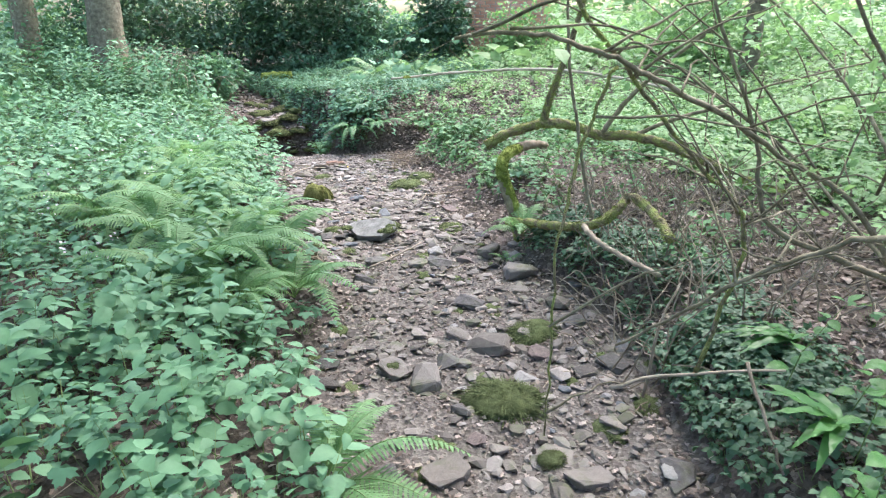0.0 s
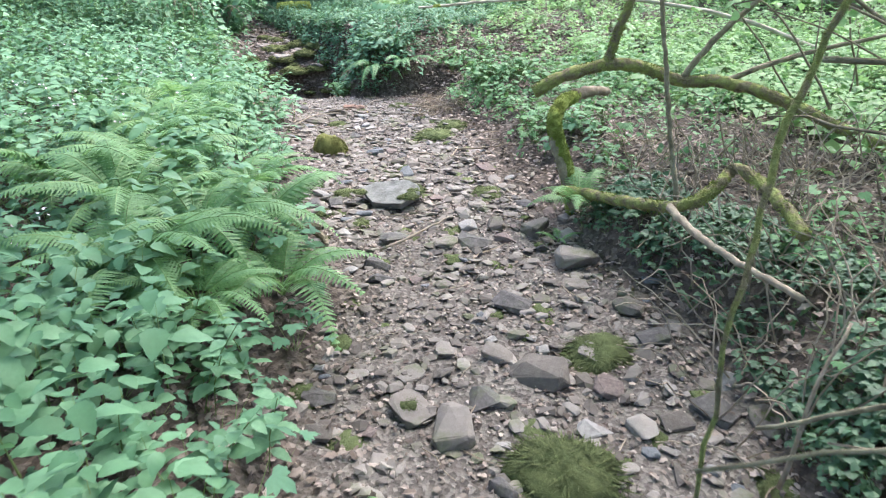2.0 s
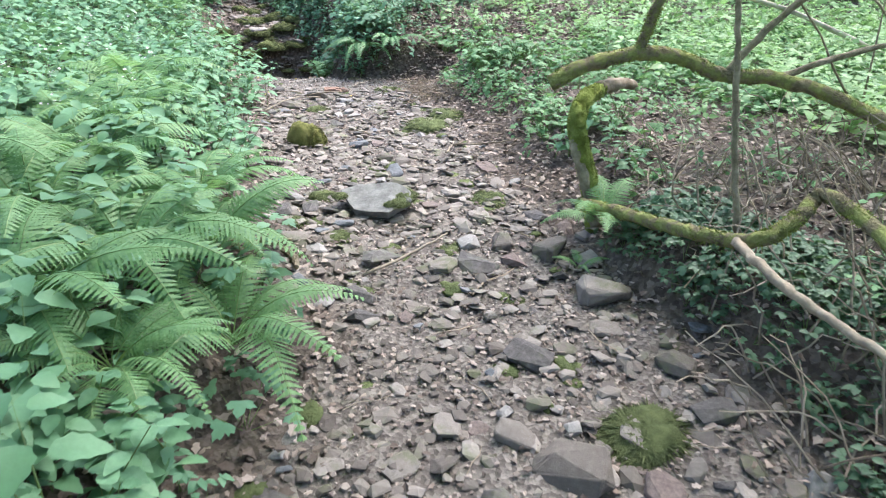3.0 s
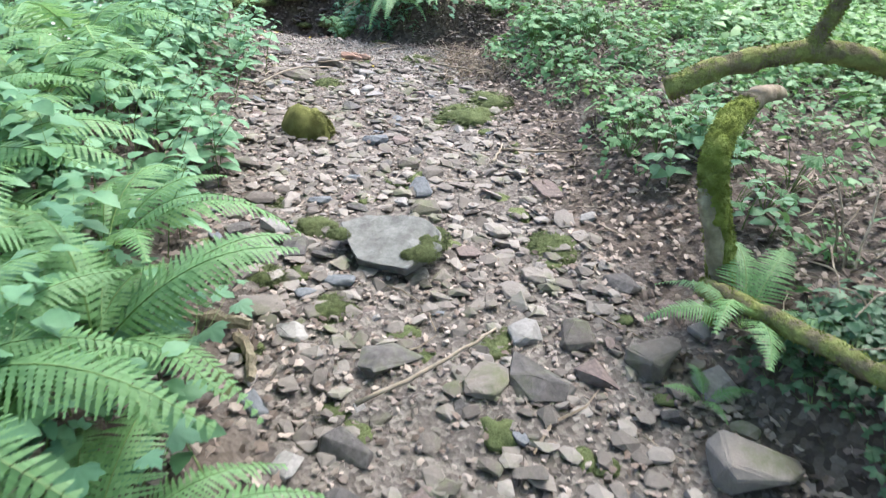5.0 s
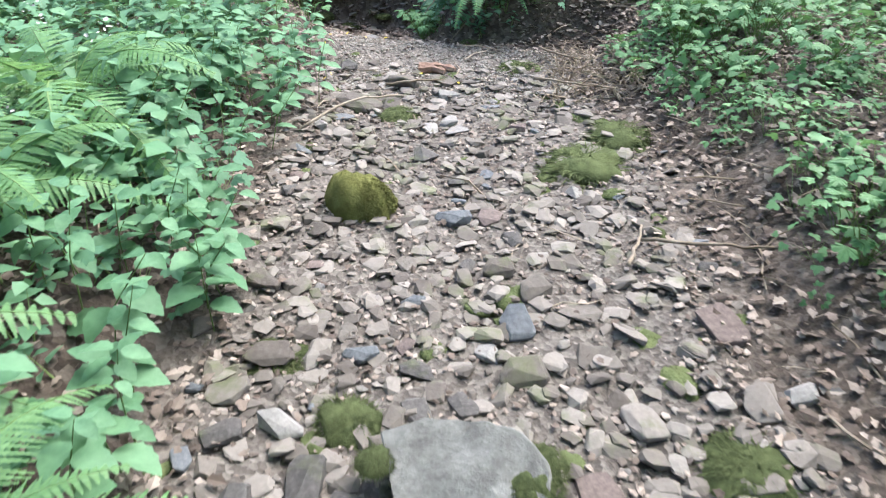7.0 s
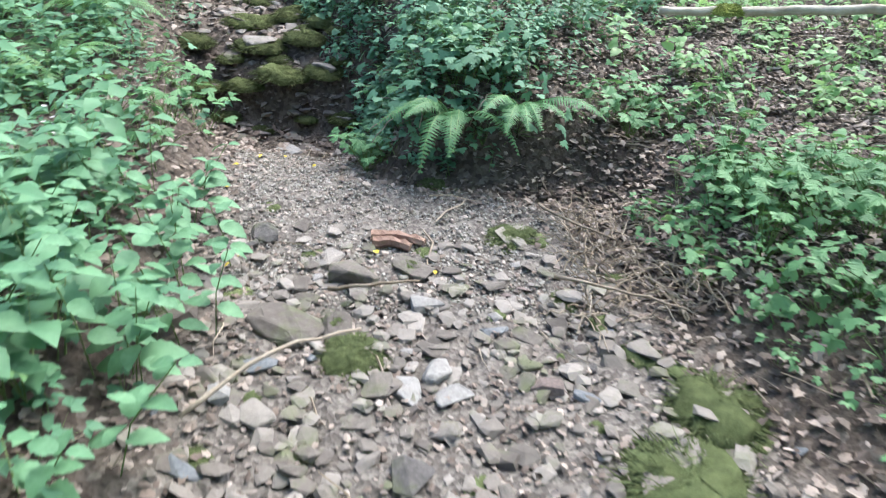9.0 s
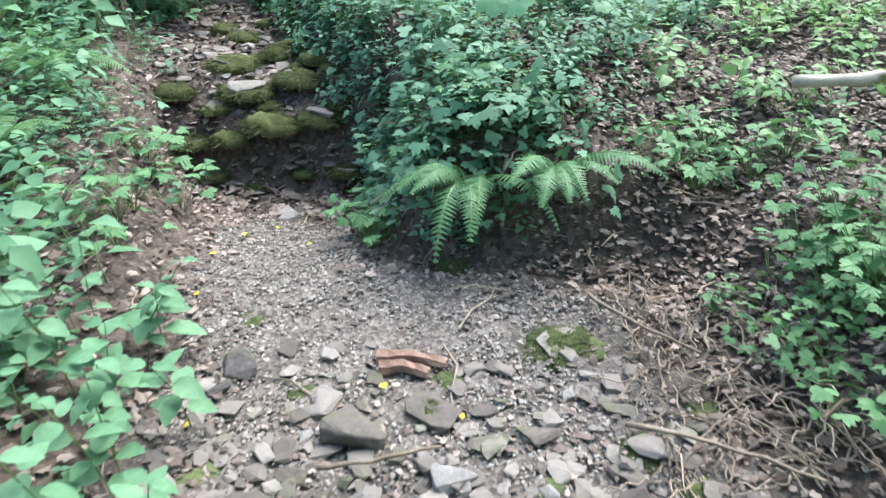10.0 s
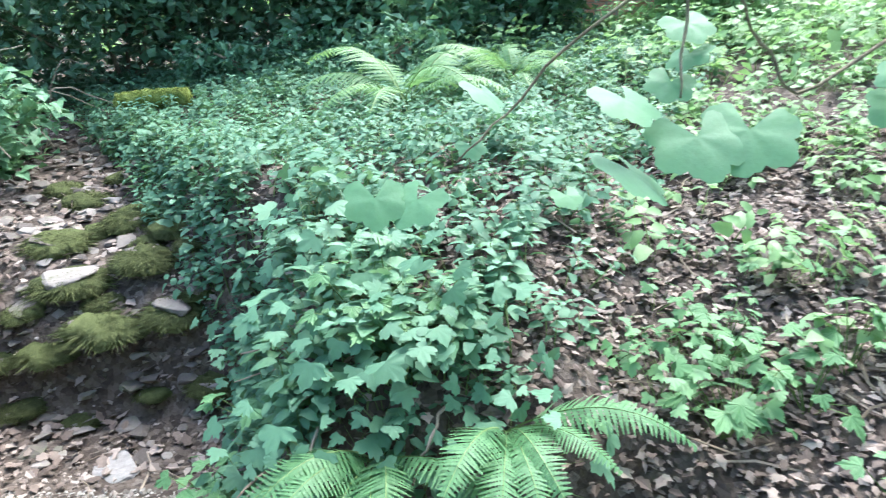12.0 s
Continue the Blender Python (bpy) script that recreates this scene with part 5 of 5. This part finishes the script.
for i, (x, y, z, w) in enumerate(((-0.84, 9.74, 0.87, 0.19), (-0.7, 9.76, 0.93, 0.21), (-0.84, 9.79, 1.0, 0.16), (-0.59, 9.76, 0.94, 0.21), (-0.69, 9.89, 1.13, 0.12),
                                  (-1.35, 9.87, 0.8, 0.15), (-1.25, 9.87, 0.79, 0.15), (-1.1, 10.05, 0.99, 0.13), (-1.13, 10.0, 0.87, 0.08), (-0.72, 9.85, 1.02, 0.11),
                                  (-0.68, 9.87, 1.07, 0.1), (-0.93, 9.87, 0.78, 0.08), (-0.2, 9.9, 1.02, 0.13), (-0.2, 9.9, 0.94, 0.15), (-0.9, 9.75, 1.3, 0.15), (-0.5, 9.8, 1.32, 0.15), (-0.3, 9.8, 1.3, 0.14), (0.15, 10.0, 1.3, 0.13))):
    lf = put("leaf", lobed(w * 0.82, i), SYCAMORE, syc, True)
    lf.matrix_basis = Matrix.Translation(Vector((x, y + 0.03, z + 0.015)) - sb) @ Matrix.Rotation(-1.57 + r.uniform(-0.8, 0.8), 4, "Z") @ Matrix.Rotation(r.uniform(0.35, 0.8), 4, "Y") @ Matrix.Rotation(r.uniform(-0.3, 0.3), 4, "X")


# mossy ledge at the head of the pool
for x, y, w in LEDGE:
    rock(x, y, w, "L", None, 0.2)


# ---- trees, bushes and the wall behind ----
def tree(x, y, r0, tall, label, seed, crown=True, mat=BRIGHT, reach=2.0, thick=9, over=0.0):
    rr = random.Random(seed)
    z = height(x, y)
    ob = thing("tree", (x, y, z), label, "tree", "trees round the stream")
    put("trunk", branch([(0, 0, -0.2), (0.03, 0, 0.4), (0.05, 0.05, tall * 0.4), (rr.uniform(-0.3, 0.3), 0.1, tall)], r0 * 1.15, r0 * 0.45, 14, 6, 0.02, 0.07, seed), BARK, ob, True)
    at = []
    for i in range(7):
        a = i * 2.4 + rr.random()
        s = Vector((0.03, 0.05, tall * (0.45 + 0.07 * i)))
        e = s + Vector((math.cos(a), math.sin(a), 0.6)) * rr.uniform(0.7, 1.3) * reach + Vector((-over, 0, 0.2 * over))
        put("limb", branch([s, (s + e) / 2 + Vector((0, 0, 0.2)), e], r0 * 0.28, r0 * 0.08, 6, 4, 0.02, 0.1, i), BARK, ob, True)
        for _ in range(thick):
            c = s.lerp(e, rr.uniform(0.4, 1.15)) + Vector((rr.gauss(0, 0.5), rr.gauss(0, 0.5), rr.gauss(0, 0.35)))
            at += [(c.x + rr.gauss(0, 0.28), c.y + rr.gauss(0, 0.28), c.z + rr.gauss(0, 0.2)) for _ in range(26)]
    if crown:
        put("crown", scatter([leaf(0.15, 0.11, 2, 0, 0.2, 0.3)], np.array(at), (0.7, 1.2), 0.6), mat, ob)
    return ob


tree(-6.95, 13.8, 0.42, 8, "thick-trunked tree with furrowed brown bark and moss", 1, thick=4)
tree(-9.0, 14.5, 0.3, 8, "tall tree standing in bramble", 2, thick=4)
tree(-8.0, 19.0, 0.3, 9, "tall tree at the wood's edge", 3)
tree(6.5, 16.0, 0.22, 7, "slim tree in the sunlit clearing", 4, thick=4)
tree(11.0, 12.0, 0.25, 8, "tall tree in the sunlit clearing", 5, thick=4)
tree(8.0, 5.0, 0.2, 7, "slim tree behind the shrub", 6)
# the next two stand out of view, added to shade stream and right bank
tree(5.4, 7.4, 0.2, 7.5, "unseen broad-crowned tree added to shade the stream", 7, True, BRIGHT, 2.2, 6, 1.0)
tree(4.9, 3.6, 0.18, 6.5, "unseen young tree added to shade the bank by the shrub", 10, True, BRIGHT, 2.0, 5, 0.3)
tree(5.2, 11.6, 0.17, 7.5, "slim-trunked tree at the edge of the clearing", 11, True, BRIGHT, 2.0, 4, 0.2)
# three more unseen trees, their thick crowns added to darken the near bed
tree(-4.1, 3.6, 0.22, 6.5, "unseen tree added on the bank to shade the stream", 12, True, BRIGHT, 2.7, 55, -2.6)
tree(3.0, -0.6, 0.2, 6.5, "unseen tree added to shade the start of the stream", 8, True, BRIGHT, 2.6, 55, 2.4)
tree(-3.6, -1.6, 0.25, 7, "unseen tree added behind the start to shade it", 9, True, BRIGHT, 2.6, 48, -2.0)


def bush(x, y, rx, ry, h, n, mat, label, seed, size=0.14):
    rr = random.Random(seed)
    n = int(n * 1.6)
    z = height(x, y)
    ob = thing("bush", (x, y, z), label, "bush", "bushes behind the stream")
    lumps = [(rr.uniform(-0.6, 0.6) * rx, rr.uniform(-0.6, 0.6) * ry, (0.04 + 0.7 * rr.random() ** 1.5) * h, rr.uniform(0.38, 0.6)) for _ in range(13)]
    at = []
    for i in range(n):
        lx, ly, lz, q = lumps[i % 13]
        v = Vector((rr.gauss(0, 1), rr.gauss(0, 1), rr.gauss(0, 1))).normalized() * rr.uniform(0.6, 1.08)
        p = (lx + v.x * rx * q, ly + v.y * ry * q, max(0.02, lz + v.z * h * q * 0.7))
        at.append(p)
    put("foliage", scatter([leaf(size, size * 0.62, 2, 0.0, 0.25, 0.3), leaf(size * 0.8, size * 0.6, 2, 0.0, 0.2, 0.5)], np.array(at), (0.6, 1.3), 0.8), mat, ob)
    for i in range(6):
        lx, ly, lz, q = lumps[i]
        put("stem", branch([(lx * 0.1, ly * 0.1, -0.1), (lx * 0.5, ly * 0.5, lz * 0.5), (lx, ly, lz)], 0.03, 0.01, 5, 3, 0.02, 0.1, i), BARK, ob, True)
    return ob


bush(-6.9, 15.9, 1.7, 1.2, 3.2, 5200, EVERGREEN, "dense dark evergreen bush overhanging the stream", 1)
bush(-4.6, 15.9, 1.6, 1.1, 3.2, 5600, EVERGREEN, "dense dark evergreen bush overhanging the stream", 2)
bush(-2.7, 16.2, 1.4, 1.0, 2.6, 4600, EVERGREEN, "dense dark evergreen bush with glossy leaves", 3)
bush(-0.1, 15.8, 0.7, 0.6, 2.2, 2200, EVERGREEN, "dark bush at the end of a brick wall", 4)
bush(-1.3, 15.9, 1.2, 0.9, 1.3, 2200, COVER, "low green bush in front of evergreens", 5)
bush(-2.9, 15.2, 0.9, 0.4, 0.5, 1500, COVER, "low leafy thicket on the knoll", 14, 0.09)
bush(-1.9, 14.9, 0.9, 0.5, 0.55, 1500, COVER, "low leafy thicket on the knoll", 15, 0.09)
bush(-8.6, 15.5, 2.0, 1.5, 2.2, 2600, HERB, "bramble mound beneath the trees", 6)
bush(-5.0, 13.6, 1.1, 0.8, 0.9, 1800, HERB, "bramble mound with pale leaves", 7)
bush(1.7, 15.3, 1.1, 0.6, 1.35, 1500, BRIGHT, "bush screening a brick wall, sunlight put into its light green", 13, 0.12)
bush(5.5, 13.0, 2.0, 1.6, 2.4, 3000, BRIGHT, "light green bush with sunlight put into its colour", 8, 0.15)
bush(9.0, 9.0, 2.2, 1.8, 3.0, 3200, BRIGHT, "light green bush with sunlight put into its colour", 9, 0.15)
bush(5.8, 7.0, 1.6, 1.4, 1.8, 2800, BRIGHT, "light green bush behind the shrub, sunlight put into its colour", 10, 0.11)
bush(7.0, 2.5, 1.8, 1.5, 2.4, 2400, BRIGHT, "light green bush with sunlight put into its colour", 11, 0.15)
bush(-8.0, 8.5, 2.2, 2.0, 2.0, 2600, HERB, "bramble mound on the bank", 12)

# dry bramble canes under the big tree
canes = []
for i in range(90):
    s = Vector((r.uniform(-6.0, -4.5), r.uniform(12.4, 14.2), 0))
    s.z = height(s.x, s.y)
    a, n = r.uniform(0, 6.28), r.uniform(0.4, 1.1)
    e = s + Vector((math.cos(a) * n, math.sin(a) * n, r.uniform(0.1, 1.0)))
    canes.append(branch([s, (s + e) / 2 + Vector((0, 0, 0.35)), e], 0.008, 0.004, 4, 4, 0.015, 0.1, i))
stuff("dry_canes", join(canes), [TWIG], "thicket of dry bramble canes", "brambles")

# blossoms in the bramble
flower = join([moved(leaf(0.013, 0.012, 2, 0, 0.2, -0.2), Matrix.Rotation(k * 1.2566, 4, "Z")) for k in range(5)])
blooms = []
for x, y, z in spots(90, -5.5, -1.0, 2.2, 9.5, lambda x, y, d: left_side(x, y, d) * smooth(0.2, 0.7, d)):
    blooms += [(x + r.gauss(0, 0.03), y + r.gauss(0, 0.03), z + 0.36 + r.gauss(0, 0.03)) for _ in range(7)]
stuff("blossoms", scatter([flower], np.array(blooms), (0.5, 0.95), 0.7), [PETAL], "small whitish pink bramble blossoms", "flowers")
few = spots(60, -3.0, 0.6, 8.6, 11.0, lambda x, y, d: smooth(0.3, -0.1, d), -0.02)
stuff("yellow_leaves", scatter([leaf(0.045, 0.035, 3, 0.1, 0.3, 0.3)], few[:10], (0.6, 1.0), 0.3), YELLOW, "few fallen yellow leaves on the gravel", "leaves")

wide = [herb(80 + i, 0.5, 0.3, 3, 0.0, 2, 3) for i in range(3)]
wx, wy = rng.uniform(-26, 26, 3600), rng.uniform(-14, 34, 3600)
keep = (np.hypot(wx, wy - 6) < 27) & ((wy > 18.3) | (wy < 0.5) | (wx > 8.5) | (wx < -7.2))
wide_at = np.stack([wx, wy, land(wx, wy)[0]], 1)[keep]
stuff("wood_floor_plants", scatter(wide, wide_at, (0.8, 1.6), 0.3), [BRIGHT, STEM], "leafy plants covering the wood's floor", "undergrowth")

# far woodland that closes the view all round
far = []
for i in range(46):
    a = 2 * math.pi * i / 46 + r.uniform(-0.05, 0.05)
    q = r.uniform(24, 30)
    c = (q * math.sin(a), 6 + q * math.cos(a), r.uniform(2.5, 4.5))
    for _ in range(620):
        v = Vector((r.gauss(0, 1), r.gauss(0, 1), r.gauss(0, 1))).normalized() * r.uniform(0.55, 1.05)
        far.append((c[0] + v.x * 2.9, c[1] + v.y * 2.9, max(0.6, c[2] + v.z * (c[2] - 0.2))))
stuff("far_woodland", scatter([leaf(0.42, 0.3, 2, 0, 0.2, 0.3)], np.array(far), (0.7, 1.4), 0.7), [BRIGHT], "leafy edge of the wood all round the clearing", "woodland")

# brick wall in the clearing
wall = new("brick_wall")
wall.matrix_basis = Matrix.Translation((0.2, 16.4, 0.5)) @ Matrix.Rotation(-0.1, 4, "Z")
tagged(wall, "weathered pinkish red brick wall beyond the ferns", "wall", kind="structure")
core = join([(np.array([(x, y, z) for z in (0, 1.9) for y in (0.02, 0.2) for x in (0.0, 2.2)], float),
              np.array([(0, 1, 5), (0, 5, 4), (1, 3, 7), (1, 7, 5), (3, 2, 6), (3, 6, 7), (2, 0, 4), (2, 4, 6), (4, 5, 7), (4, 7, 6), (0, 2, 3), (0, 3, 1)]), np.zeros(12, int))])
put("mortar", core, MORTAR, wall)
bm = bmesh.new()
bmesh.ops.create_cube(bm, size=1)
for v in bm.verts:
    v.co = Vector((v.co.x * 0.215, v.co.y * 0.1, v.co.z * 0.065))
bmesh.ops.bevel(bm, geom=bm.edges[:], offset=0.006, segments=1, affect="EDGES")
one = bpy.data.meshes.new("brick")
bm.to_mesh(one)
bm.free()
one.materials.append(BRICK)
for row in range(24):
    for k in range(9):
        b = new("brick", one)
        b.parent = wall
        b.location = (0.12 + 0.24 * k + (0.12 if row % 2 else 0), 0.055 + r.uniform(-0.003, 0.003), 0.15 + 0.075 * row)

# ---- the stones of the bed ----
small_rocks = [rock_mesh(700 + i, (STONE, STONE, STONE, SLATE, STONE, RUST, STONE, BLUE, STONE, PALE)[i % 10], 0.24 + 0.07 * (i % 5), 11 + i % 6, "stone", 0.025) for i in range(20)]
made = 0
for x, y, z in spots(2600, -3.0, 1.4, 1.6, 9.0, lambda x, y, d: smooth(0.1, -0.12, d)):
    w = 0.06 + 0.13 * r.random() ** 2.2
    if made == 300 or any((x - a) ** 2 + (y - b) ** 2 < (0.45 * (w + c)) ** 2 for a, b, c in rocks_made):
        continue
    rocks_made.append((x, y, w))
    made += 1
    s = new("stone", small_rocks[r.randrange(20)])
    s.parent = ground
    s.matrix_basis = Matrix.Translation((x, y, z + 0.1 * w)) @ Matrix.Rotation(r.uniform(0, 6.28), 4, "Z") @ Matrix.Rotation(r.gauss(0, 0.16), 4, "X") @ Matrix.Rotation(r.gauss(0, 0.16), 4, "Y") @ Matrix.Diagonal((w, w * r.uniform(0.7, 1.25), w * r.uniform(0.7, 1.2), 1))
